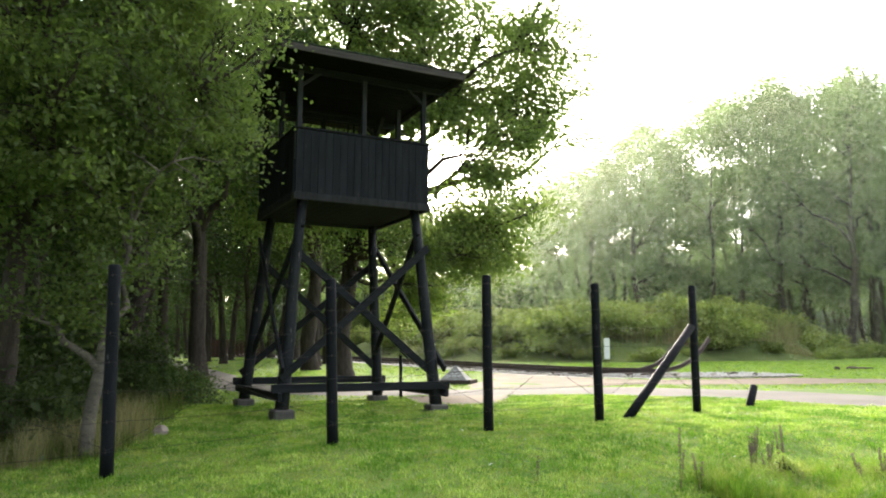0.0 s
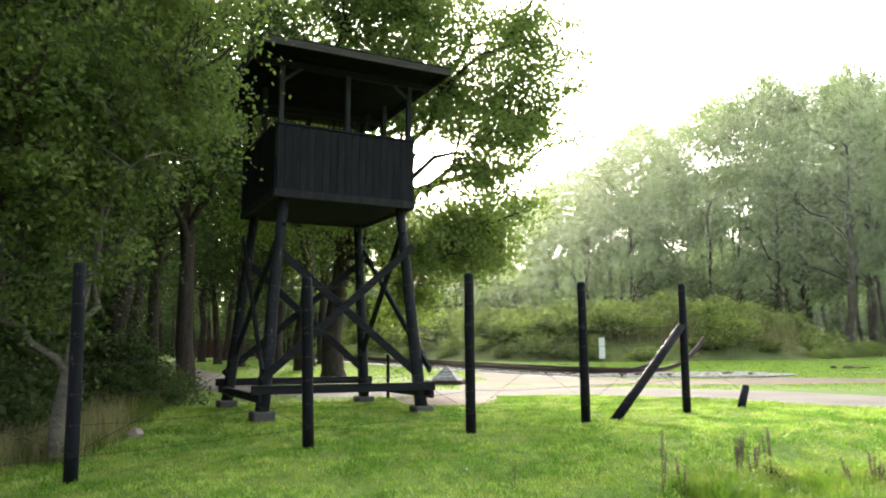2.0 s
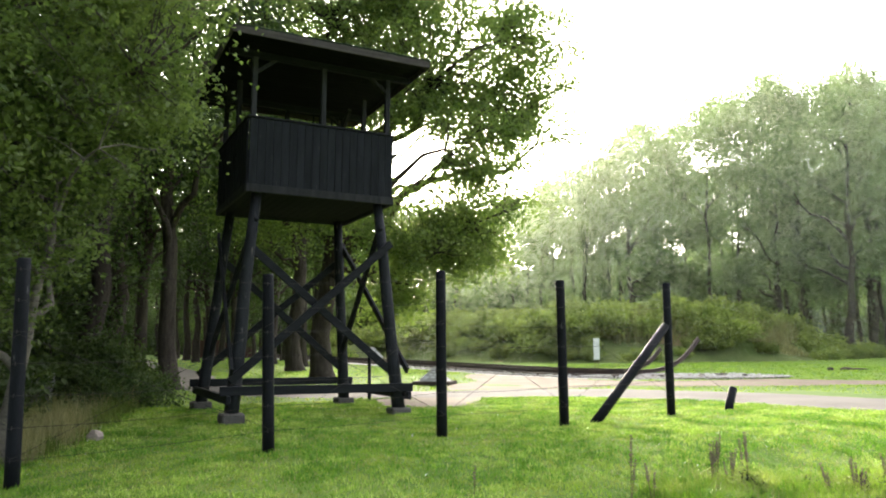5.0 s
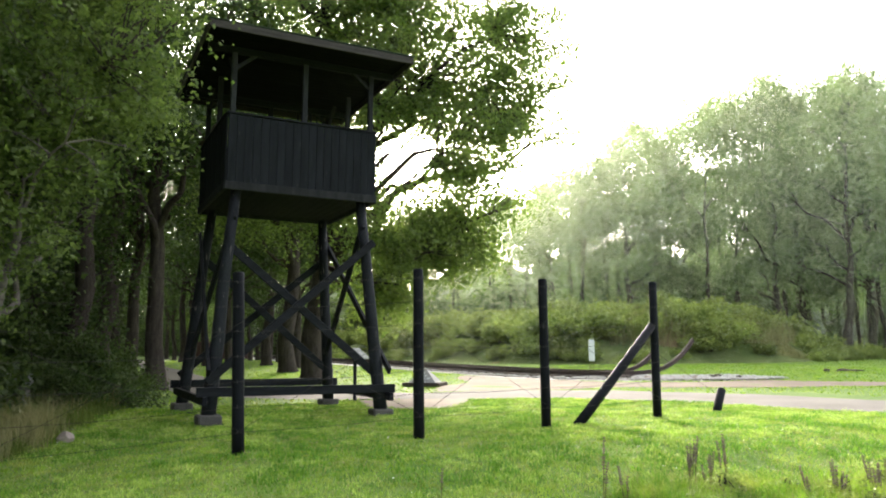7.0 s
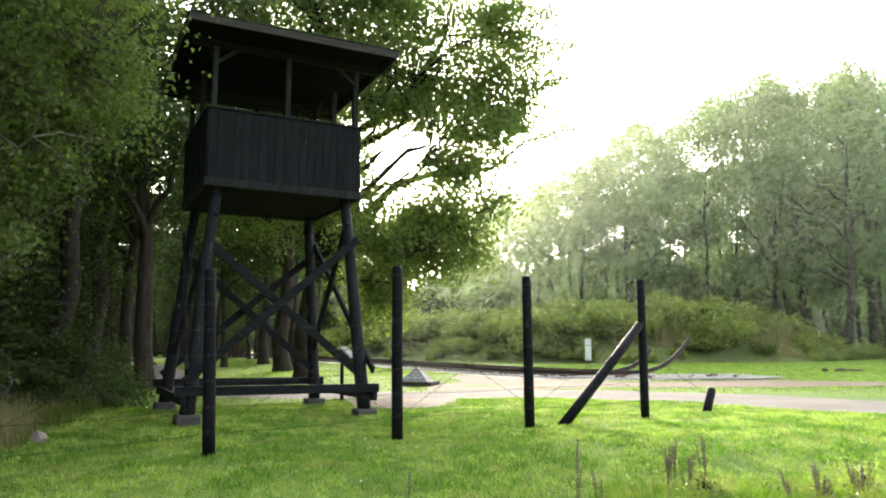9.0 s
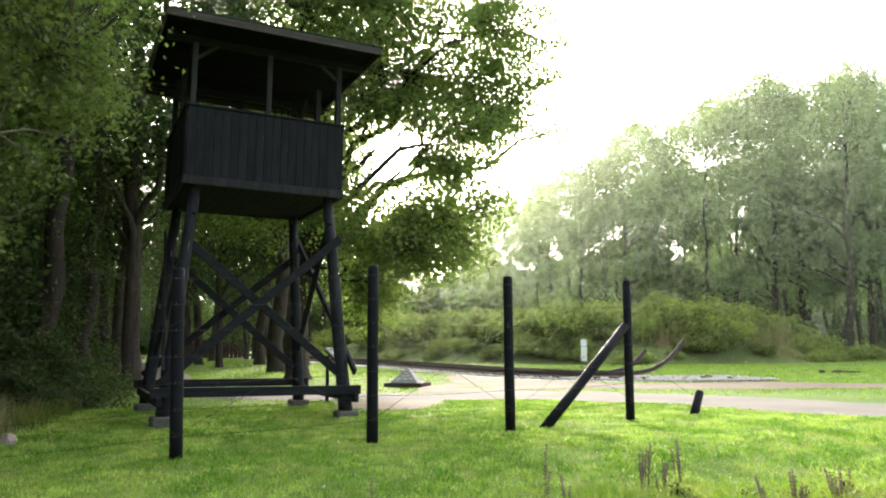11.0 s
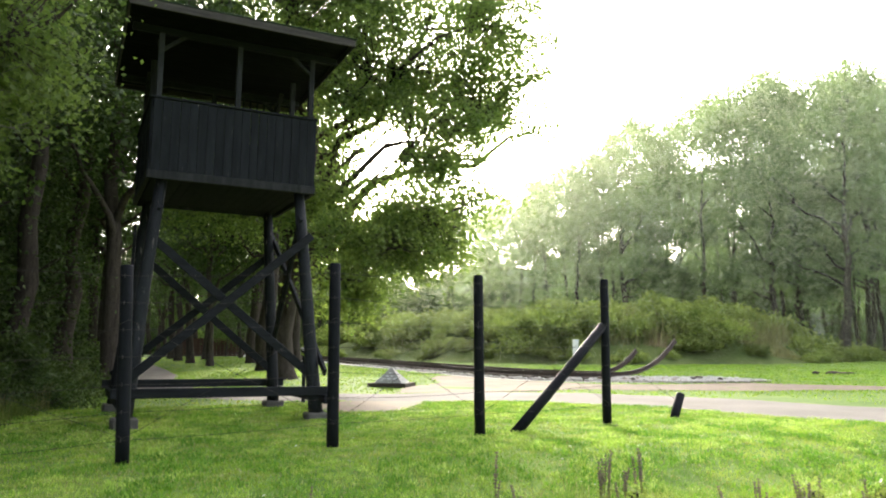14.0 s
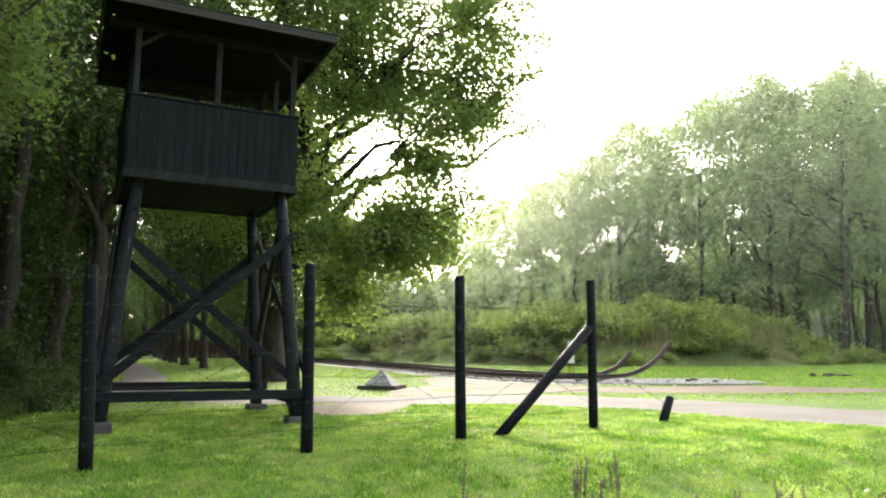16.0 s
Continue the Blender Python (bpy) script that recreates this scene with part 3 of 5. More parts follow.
def strand(name, a, b, sag, seed):
    r = random.Random(seed)
    n = 14
    pts = [Vector(a).lerp(Vector(b), i / n) - Vector((0, 0, sag * 4 * (i / n) * (1 - i / n))) for i in range(n + 1)]
    s = Shape().tube(pts, [0.0022] * len(pts), 4)
    for i in range(1, n * 2):
        p = Vector(a).lerp(Vector(b), i / (2 * n)) - Vector((0, 0, sag * 4 * (i / (2 * n)) * (1 - i / (2 * n))))
        for _ in range(2):
            d = Vector((r.uniform(-1, 1), r.uniform(-1, 1), r.uniform(-1, 1))).normalized() * 0.014
            s.tube([p - d, p + d], [0.0016, 0.0010], 3, cap=False)
    ob = part(name, s, WIRE)
    tagged(ob, "thin rusty barbed wire strung between black fence posts", "barbed wire", "fence wires")


ends = [(-4.4, 4.15, -0.25, 2.05)] + [(x, y - r0 - 0.016, b, t) for x, y, b, t, r0 in POSTS]
for i, (p, q) in enumerate(zip(ends[:-1], ends[1:])):
    for k in range(7):
        u = 0.28 + k * (p[3] - p[2] - 0.4) / 6
        v = 0.28 + k * (q[3] - q[2] - 0.4) / 6
        strand("barbed_wire", (p[0], p[1], p[2] + u), (q[0], q[1], q[2] + v), 0.015 + 0.01 * (k % 3), i * 10 + k)
    strand("barbed_wire", (p[0], p[1], p[2] + 0.3), (q[0], q[1], q[2] + 1.5), 0.01, i * 10 + 8)
    strand("barbed_wire", (p[0], p[1], p[2] + 1.5), (q[0], q[1], q[2] + 0.3), 0.01, i * 10 + 9)
strand("barbed_wire", (7.245, 5.70, 1.0), (8.9, 6.10, 0.25), 0.0, 77)


# ---- railway ----
def railway():
    track = new("railway_track")
    tagged(track, "rusty railway track whose rail ends curl upward", "railway track")
    d = unit(np.gradient(track_pts, axis=0))
    nrm = np.column_stack((-d[:, 1], d[:, 0]))
    length = np.concatenate(([0], np.cumsum(np.linalg.norm(np.diff(track_pts, axis=0), axis=1))))
    profile = [(-0.06, 0), (0.06, 0), (0.06, 0.012), (0.012, 0.03), (0.012, 0.095), (0.034, 0.105), (0.034, 0.135), (-0.034, 0.135), (-0.034, 0.105), (-0.012, 0.095), (-0.012, 0.03), (-0.06, 0.012)]

    def rail(pts):
        vs, fs = [], []
        k = len(profile)
        for i, p in enumerate(pts):
            t = (Vector(pts[min(i + 1, len(pts) - 1)]) - Vector(pts[max(i - 1, 0)])).normalized()
            side = t.cross(Vector((0, 0, 1))).normalized()
            up = side.cross(t)
            vs += [Vector(p) + side * a + up * b for a, b in profile]
        for i in range(len(pts) - 1):
            for j in range(k):
                l = (j + 1) % k
                fs.append((i * k + j, (i + 1) * k + j, (i + 1) * k + l, i * k + l))
        fs.append(tuple(range(k)))
        fs.append(tuple((len(pts) - 1) * k + j for j in range(k))[::-1])
        return Shape().add(vs, fs)

    tips = {-1: [(15.4, 16.1, 0.16), (16.2, 16.15, 0.36), (17.0, 16.4, 0.72), (17.74, 16.66, 1.21)], 1: [(15.1, 17.3, 0.12), (15.75, 17.25, 0.28), (16.3, 17.35, 0.56), (16.75, 17.5, 0.88)]}
    for s in (-1, 1):
        base = np.column_stack((track_pts - nrm * s * -0.7175, np.full(len(track_pts), 0.12)))[:-6]
        tail = curve_points(np.vstack((base[-1:], tips[s])), 30)[1:]
        part("rail", rail(np.vstack((base, tail))), RUST, track)
    mesh = Shape().box(Matrix.Identity(4), 2.5, 0.24, 0.14, 0.015).mesh("sleeper", SLEEPER)
    r = random.Random(8)
    s = length[-1]
    while s > 30:
        x, y = np.interp(s, length, track_pts[:, 0]), np.interp(s, length, track_pts[:, 1])
        dx, dy = np.interp(s, length, d[:, 0]), np.interp(s, length, d[:, 1])
        part("sleeper", mesh, SLEEPER, track, m=pose(x, y, 0.06, 0, 0, math.degrees(math.atan2(dx, -dy)) + r.uniform(-2, 2)))
        s -= 0.68
    return track


railway()


# ---- trees ----
def bent(a, b, r, sag, n=5):
    """A wandering line from a to b that first rises, then levels out."""
    t = np.linspace(0, 1, n + 1)[:, None]
    d = np.linalg.norm(b - a)
    p = a + (b - a) * t
    p[:, 2] += (sag * d * np.sin(np.pi * t[:, 0]))
    p[1:-1] += r.normal(0, 0.04 * d, (n - 1, 3))
    return p


def tree(name, label, seed, h, trunk_r, lobes, clumps, per_clump, leaf, leaf_mat, bark, pad=0.5, limbs=14, lean=(0, 0), group="", category="tree", flat=0.55, fork=0.75, boughs=(), even=0.75):
    """A tree: a tapered trunk, limbs that reach into the lobes of the crown (centre, radii), boughs to each clump, and leaves."""
    r = np.random.default_rng(seed)
    n = 10
    zt = np.linspace(0, fork * h, n)
    wob = np.cumsum(r.normal(0, 0.008 * h, (n, 2)), 0)
    wob -= wob[0]
    trunk = np.column_stack((wob[:, 0] + lean[0] * zt, wob[:, 1] + lean[1] * zt, zt - 0.12))
    rad = trunk_r * (1 - 0.85 * (zt / zt[-1]) ** 1.2)
    trunk = np.vstack((trunk[:1], trunk[:1] + (trunk[1] - trunk[0]) * 0.25, trunk[1:]))
    rad = np.concatenate(([trunk_r * 1.5], [trunk_r * 1.12], rad[1:]))
    wood = Shape().tube(trunk, list(rad), 12, cap=False)
    # clump centres, mostly in the outer shell of the lobes
    size = np.array([np.prod(q) for _, q in lobes])
    which = r.choice(len(lobes), clumps, p=size ** even / (size ** even).sum())
    u = unit(r.normal(size=(clumps, 3)))
    depth = 1 - 0.75 * r.random(clumps) ** 2.0
    c = np.array([lobes[k][0] for k in which]) + u * np.array([lobes[k][1] for k in which]) * depth[:, None]
    c += r.normal(0, 0.25, c.shape)
    c = c[c[:, 2] > 0.3]
    # main limbs to spread-out clumps
    pick = [int(r.integers(len(c)))]
    gap = np.linalg.norm(c - c[pick[0]], axis=1)
    while len(pick) < min(limbs, len(c)):
        k = int(np.argmax(gap * r.uniform(0.7, 1, len(c))))
        pick.append(k)
        gap = np.minimum(gap, np.linalg.norm(c - c[k], axis=1))
    nodes = [trunk[len(trunk) // 2:]]
    for z0, e, r0 in boughs:
        a = np.array([np.interp(z0, trunk[:, 2], trunk[:, q]) for q in range(3)])
        p = bent(a, np.array(e, float), r, -0.06, 8)
        wood.tube(p, list(r0 * (1 - 0.8 * np.linspace(0, 1, 9))), 8, cap=False)
        nodes.append(p[2:])
    for k in pick:
        e = c[k]
        d = np.linalg.norm(e[:2] - np.array([np.interp(e[2], trunk[:, 2], trunk[:, q]) for q in (0, 1)]))
        z0 = np.clip(e[2] - 0.6 * d - 0.6, 0.24 * h, trunk[-1, 2])
        a = np.array([np.interp(z0, trunk[:, 2], trunk[:, q]) for q in range(3)])
        p = bent(a, e, r, 0.06, 6)
        r0 = min(0.6 * np.interp(z0, trunk[:, 2], rad), 0.02 + 0.02 * np.linalg.norm(e - a)) + 0.012
        wood.tube(p, list(r0 * (1 - 0.85 * np.linspace(0, 1, 7))), 6, cap=False)
        for t in (0.3, 0.55, 0.8):
            nodes.append(p[int(t * 6)][None])
    nodes = np.concatenate(nodes)
    for e in c:
        k = int(np.argmin(np.linalg.norm(nodes - e, axis=1) + 0.35 * np.maximum(0, nodes[:, 2] - e[2])))
        p = bent(nodes[k], e, r, 0.05, 3)
        q = 0.008 + 0.006 * np.linalg.norm(e - nodes[k])
        wood.tube(p, [q, q * 0.7, q * 0.45, q * 0.2], 4, cap=False)
        for _ in range(3):
            w = e + r.normal(0, pad * 0.8, 3) * (1, 1, 0.5)
            wood.tube([p[2], (p[2] + w) / 2 + r.normal(0, 0.04, 3), w], [q * 0.4, q * 0.3, q * 0.1], 3, cap=False)
    ob = new(name)
    part("trunk", wood, bark, ob, smooth=True)
    grow_by = r.uniform(0.45, 1.5, len(c))
    count = np.maximum(1, (per_clump * grow_by)).astype(int)
    m = np.repeat(np.arange(len(c)), count)
    scale = (pad * np.sqrt(grow_by))[m][:, None]
    pos = c[m] + r.normal(0, 1, (len(m), 3)) * scale * (1, 1, flat)
    pos[:, 2] -= 0.25 * ((pos[:, :2] - c[m][:, :2]) ** 2).sum(1) / scale[:, 0]
    v, f = leaves(r, pos, leaf)
    part("crown", array_mesh("crown", v, f, leaf_mat), leaf_mat, ob)
    return tagged(ob, label, category, group)


# the oak's crown reaches far out over the open side, with low hanging boughs
oak = tree("oak_tree", "large spreading oak with low hanging leafy limbs", 21, 19.0, 0.36,
           [((2.7, -3.2, 11.3), (3.5, 3.3, 2.9)), ((1.2, -0.6, 15.4), (3.4, 3.2, 1.8)), ((6.1, -4.3, 8.8), (1.8, 1.5, 1.5)), ((2.7, -6.5, 5.1), (2.0, 1.4, 0.6)), ((1.15, -5.7, 4.0), (1.8, 1.4, 1.05)), ((0.85, -4.6, 2.8), (1.0, 0.8, 0.75)), ((2.4, -4.8, 4.3), (1.3, 1.2, 0.7)), ((-1.5, -1.8, 13.2), (3.0, 2.6, 1.9)), ((0.9, -4.1, 8.6), (1.6, 1.5, 0.9)), ((3.6, -5.4, 7.6), (1.7, 1.4, 0.8)), ((-1.6, 0.0, 10.5), (2.6, 2.6, 3.2)), ((-2.0, -1.6, 6.0), (2.4, 2.0, 1.4)), ((0.4, -3.2, 5.6), (1.5, 1.3, 0.8)), ((6.0, -4.4, 11.5), (1.9, 1.5, 2.0)), ((4.6, -3.8, 10.0), (1.5, 1.3, 1.2)), ((3.4, -3.2, 9.2), (2.2, 1.6, 0.9)), ((1.6, -3.6, 10.2), (2.3, 1.8, 1.5)), ((2.6, -3.8, 12.3), (2.8, 2.0, 1.7)), ((2.9, -5.6, 4.2), (1.4, 1.1, 0.6)), ((3.2, -5.4, 6.4), (1.3, 1.0, 0.35)), ((0.2, -2.8, 12.6), (2.2, 1.8, 1.6))],
           1850, 74, 0.128, OAK_LEAF, BARK, pad=0.32, limbs=20, lean=(0.14, -0.05), even=0.38,
           boughs=((4.2, (2.24, -5.03, 6.5), 0.15), (5.8, (5.4, -3.94, 8.2), 0.13), (3.9, (3.3, -7.2, 4.8), 0.11), (5.6, (1.5, -4.5, 9.0), 0.13), (3.6, (1.7, -6.4, 3.7), 0.09), (4.6, (-2.6, -0.6, 6.6), 0.10)))
oak.matrix_basis = pose(5.4, 21.3, 0)
oak2 = tree("oak_tree", "tall oak standing close behind the larger oak", 22, 18, 0.36, [((0, 0, 12.0), (4.6, 4.6, 5.4)), ((-1.5, -1.0, 8.0), (3.6, 3.6, 2.0)), ((-3.5, -2.0, 13.0), (2.6, 2.6, 3.0))], 380, 110, 0.18, OAK_LEAF, BARK, pad=0.5, limbs=18)
oak2.matrix_basis = pose(6.2, 29.4, 0)
near_tree = tree("edge_tree", "leafy young oak overhanging the wood's edge", 23, 10.5, 0.17,
                 [((0.7, -0.3, 6.9), (2.5, 2.2, 2.6)), ((2.35, -0.55, 4.75), (0.7, 0.9, 0.6)), ((2.2, -0.4, 6.1), (0.8, 1.0, 1.1)), ((0.9, -0.9, 4.5), (1.2, 1.0, 0.8)), ((-1.2, -1.0, 4.6), (1.8, 1.5, 1.4)), ((1.2, -0.4, 3.8), (0.9, 0.9, 0.5)), ((0.2, -1.3, 3.4), (1.0, 0.8, 0.7))],
                 470, 120, 0.09, OAK_LEAF, BARK, pad=0.22, limbs=20)
near_tree.matrix_basis = pose(-3.22, 7.0, -0.1)
birch = tree("birch_tree", "slim pale-barked tree at the edge of the wood", 24, 4.6, 0.095, [((0.35, 0.3, 3.9), (1.0, 1.0, 1.0)), ((0.25, -0.1, 2.6), (0.45, 0.45, 0.75)), ((-0.3, -0.1, 2.2), (0.5, 0.4, 0.7))], 120, 75, 0.075, OAK_LEAF, BARK_PALE, pad=0.16, limbs=8, lean=(0.11, 0.0))
birch.matrix_basis = pose(-2.17, 5.75, -0.2)

KINDS = [tree("woodland_tree", "tall dark-trunked tree in the shady wood", 31 + i, (15, 17, 13.5)[i], (0.24, 0.27, 0.18)[i], ([((0, 0, 10), (3.0, 3.0, 4.4)), ((0.8, 0.5, 6.0), (2.4, 2.2, 1.4))], [((0, 0, 12.5), (3.0, 3.0, 4.0)), ((-1.0, 0.4, 8.0), (2.4, 2.4, 1.2))], [((0, 0, 8.5), (2.9, 2.9, 4.2)), ((0, -0.8, 4.6), (2.2, 2.0, 1.2))])[i], 130, 72, 0.18, WOOD_SHADE_LEAF, BARK, pad=0.42, limbs=14, group="trees of the wood") for i in range(3)]
WOOD = [(0.3, 17.8), (-1.6, 14.5), (-3.6, 12.2), (-5.2, 10.4), (-7.0, 13.0), (-3.0, 18.5), (-5.6, 17.0), (-1.2, 22.5), (-8.5, 20.0), (-4.6, 24.0), (-0.4, 28.0), (-2.8, 31.0), (-7.2, 30.0), (-11.0, 27.0), (-1.0, 36.5), (-4.8, 40.0), (-9.5, 38.0), (-1.6, 46.0), (-6.0, 50.0), (-12.5, 46.0), (-0.8, 55.0), (-4.0, 62.0), (-10.0, 60.0), (-16, 56.0),
        (4.6, 36.9), (4.1, 43.1), (3.8, 49.8), (5.8, 53.0), (3.7, 56.4), (3.5, 63.1), (3.4, 71.9), (2.6, 78.0), (7.4, 41.5), (9.6, 44.5), (10.2, 51.0), (10.0, 59.5), (10.4, 68.0), (7.9, 35.0), (9.4, 38.5), (8.2, 46.0), (9.0, 58.0), (6.6, 70.0), (0.5, 76.0), (-7.0, 76.0), (-15.0, 72.0), (-7.5, 8.5), (-9.5, 16.0), (-13, 36)]
r = random.Random(12)
# unseen trees beside and behind the viewer, added to block sky light
WOOD += [(-26 + 5.2 * q + r.uniform(-1.5, 1.5), -19 - 5 * (q % 2) + r.uniform(-2, 2)) for q in range(11)] + [(-7.0, 1.0), (-6.8, 5.4), (-7.6, -3.4), (-16.0, -2.0), (-19.0, 4.0), (-15.5, -9.0), (-21.0, -12.0), (-10.5, -13.5)]
WOOD += [(r.uniform(-16, -3), r.uniform(13, 34)) for _ in range(14)]
# further trees out of view on the left, also added as light blockers
WOOD += [(-9.0, 2.5), (-12.0, 4.5), (-14.0, 9.0), (-12.0, 13.0), (-13.0, 20.0)]
WOOD += [(r.uniform(-45, 16), r.uniform(82, 120)) for _ in range(24)] + [(r.uniform(-50, -20), r.uniform(50, 95)) for _ in range(10)]
for i, (x, y) in enumerate(WOOD):
    ob = KINDS[i] if i < 3 else copy_thing(KINDS[r.choice((0, 0, 1, 1, 2))], Matrix.Identity(4))
    k = r.uniform(0.88, 1.15)
    ob.matrix_basis = pose(x, y, 0, 0, 0, r.uniform(0, 360)) @ Matrix.Diagonal((k, k, k * r.uniform(0.95, 1.1), 1))

SAPLING = tree("sapling", "slim leafy sapling in the shade of the wood", 36, 6.5, 0.05, [((0, 0, 3.6), (1.3, 1.3, 2.2)), ((0.4, 0.2, 1.6), (1.1, 1.1, 0.8))], 90, 90, 0.10, WOOD_SHADE_LEAF, BARK, pad=0.26, limbs=9, group="saplings of the wood")
for i, (x, y) in enumerate([(-4.3, 9.4), (-4.6, 8.2), (-4.4, 10.6), (-3.5, 13.0), (-3.4, 13.4), (-5.4, 13.4), (-2.4, 15.2), (-4.0, 16.4), (-6.4, 15.6), (-2.2, 19.6), (-4.4, 21.6), (-7.0, 20.4), (-3.0, 25.4), (-6.0, 27.0), (-9.6, 23.0), (-2.4, 33.0), (-5.2, 36.0), (-8.6, 32.0), (-2.0, 41.0), (-5.6, 46.0), (-1.8, 50.0), (-3.4, 57.0), (9.6, 50.0), (8.6, 64.0), (6.4, 77.0), (3.8, 82.0), (0.6, 86.0), (-2.6, 70.0)]):
    ob = SAPLING if i == 0 else copy_thing(SAPLING, Matrix.Identity(4))
    k = r.uniform(0.85, 1.2) * (1 + 0.006 * y)
    ob.matrix_basis = pose(x, y, -0.1, 0, 0, r.uniform(0, 360)) @ Matrix.Diagonal((k, k, k, 1))

FAR_LOBES = ([((0, 0, 16.0), (2.9, 2.9, 3.0)), ((2.2, -1.4, 11.5), (2.1, 2.0, 1.8)), ((-2.2, -0.8, 12.2), (2.1, 2.0, 1.8)), ((1.6, -1.8, 7.2), (2.3, 2.2, 1.5)), ((-1.9, -1.2, 8.2), (2.0, 1.9, 1.4))],
             [((0, 0, 16.8), (2.1, 2.1, 2.4)), ((1.5, -0.6, 13.2), (1.6, 1.5, 1.3)), ((-1.5, 0.5, 11.8), (1.5, 1.5, 1.2)), ((0.7, 0.9, 8.8), (1.3, 1.3, 0.8)), ((-0.6, 0.6, 6.0), (1.4, 1.3, 0.9))],
             [((0, 0, 17.0), (3.1, 3.1, 3.2)), ((2.7, -1.6, 12.6), (2.3, 2.1, 1.9)), ((-2.7, -1.4, 13.0), (2.2, 2.1, 1.9)), ((2.3, -2.0, 7.4), (2.5, 2.3, 1.7)), ((-2.4, -1.6, 8.4), (2.3, 2.1, 1.6)), ((0.2, -2.7, 10.4), (2.1, 1.9, 1.7)), ((0, -2.3, 5.2), (1.9, 1.9, 1.2))],
             [((0, 0, 16.4), (1.7, 1.7, 2.4)), ((-1.1, -0.4, 12.6), (1.3, 1.3, 1.2)), ((1.1, 0.3, 10.0), (1.1, 1.1, 0.8)), ((-0.7, -0.5, 7.2), (1.2, 1.2, 0.8))])
FAR = [tree("far_tree", "tall tree on the far edge of the field, leaves paled for haze", 41 + i, (19, 19.5, 21, 19)[i], (0.30, 0.17, 0.32, 0.13)[i], FAR_LOBES[i], (230, 130, 290, 105)[i], (62, 60, 66, 60)[i], 0.21, FAR_HAZE_LEAF, BARK, pad=0.46, limbs=16, even=0.6, group="trees across the field") for i in range(4)]
ROWS_FAR = []
for i in range(44):
    u = i / 43
    x, y = 17 + 58 * u, 76 - 30 * u ** 0.8
    q = float(np.interp(u, (0.2, 0.5, 1.0), (1.0, 0.80, 0.76)))
    ROWS_FAR.append((-1.9 + q * (x + 1.9) + r.uniform(-2, 2), -4.4 + q * (y + 4.4) + r.uniform(-2, 5), float(np.interp(u, (0, 0.25, 0.4, 0.5, 0.62, 0.75, 1), (0.75, 0.8, 0.84, 0.95, 1.14, 1.18, 1.15)))))
ROWS_FAR += [(44.0, 31.5, 1.0), (48.5, 29.5, 1.0), (52.5, 26.5, 1.0), (41.5, 35.0, 0.9), (58, 25, 1.0), (46, 37, 1.02), (51, 35, 1.05), (64, 24, 1.0)]
ROWS_FAR += [(r.uniform(20, 100), r.uniform(84, 110), 0.8) for _ in range(6)] + [(r.uniform(-34, 16), r.uniform(86, 108), 0.75) for _ in range(16)] + [(13.5 + 1.7 * q, 80 + 7 * (q % 2), 0.8) for q in range(8)] + [(r.uniform(70, 105), r.uniform(30, 80), 1.0) for _ in range(22)]
ROWS_FAR += [(33.5, 46.5, 0.84), (36.6, 44.8, 0.90), (31.0, 47.6, 0.78), (28.2, 49.5, 0.70), (34.9, 49.0, 0.88), (39.5, 44.5, 0.98)]
for i in range(40):
    u = (i / 39) ** 1.25
    ROWS_FAR.append((26 + 52 * u + r.uniform(-2, 2), 82 - 33 * u ** 0.8 + r.uniform(-3, 4), float(np.interp(u, (0, 0.4, 0.6, 1), (0.8, 0.9, 1.1, 1.15)))))
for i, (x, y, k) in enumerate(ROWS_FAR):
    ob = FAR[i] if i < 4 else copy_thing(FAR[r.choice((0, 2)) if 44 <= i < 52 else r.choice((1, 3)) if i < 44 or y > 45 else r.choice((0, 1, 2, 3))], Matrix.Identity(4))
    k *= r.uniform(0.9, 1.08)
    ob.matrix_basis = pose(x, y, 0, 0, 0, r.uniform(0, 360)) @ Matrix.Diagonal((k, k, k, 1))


# young growth under the far trees
for i in range(56):
    u = r.random()
    q = float(np.interp(u, (0.2, 0.5, 1.0), (1.02, 0.84, 0.80)))
    ob = copy_thing(SAPLING, Matrix.Identity(4))
    k = r.uniform(0.75, 1.35)
    ob.matrix_basis = pose(-1.9 + q * (18.9 + 58 * u) + r.uniform(-2, 2), -4.4 + q * (80.4 - 30 * u ** 0.8) + r.uniform(0, 8), -0.1, 0, 0, r.uniform(0, 360)) @ Matrix.Diagonal((1.35 * k, 1.35 * k, k, 1))


# ---- distance ----
# dense far side of the wood beyond the avenue
rng = np.random.default_rng(77)
q = np.column_stack((rng.uniform(-60, 15, 30000), rng.uniform(96, 112, 30000), 13 * rng.random(30000) ** 1.1))
q[:, 2] *= 0.75 + 0.35 * np.sin(q[:, 0] * 0.9) * np.sin(q[:, 0] * 0.37 + 1)
v, f = leaves(rng, q, 0.85)
tagged(new("far_woodland", array_mesh("far_woodland", v, f, WOOD_SHADE_LEAF)), "dense dark woodland closing the view along the path", "woodland", kind="stuff")

# emission stands in for bright haze on the far backdrop
HAZE = bpy.data.materials.new("haze_glow_backdrop")
HAZE.use_nodes = True
ht = HAZE.node_tree
hp = ht.nodes["Principled BSDF"]
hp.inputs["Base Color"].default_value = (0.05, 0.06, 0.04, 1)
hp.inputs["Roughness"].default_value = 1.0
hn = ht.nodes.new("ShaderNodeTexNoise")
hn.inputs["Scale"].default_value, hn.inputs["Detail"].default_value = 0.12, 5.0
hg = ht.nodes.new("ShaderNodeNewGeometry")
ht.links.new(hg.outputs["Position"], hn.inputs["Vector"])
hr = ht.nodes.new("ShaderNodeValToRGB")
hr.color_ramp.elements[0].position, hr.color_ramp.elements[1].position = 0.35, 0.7
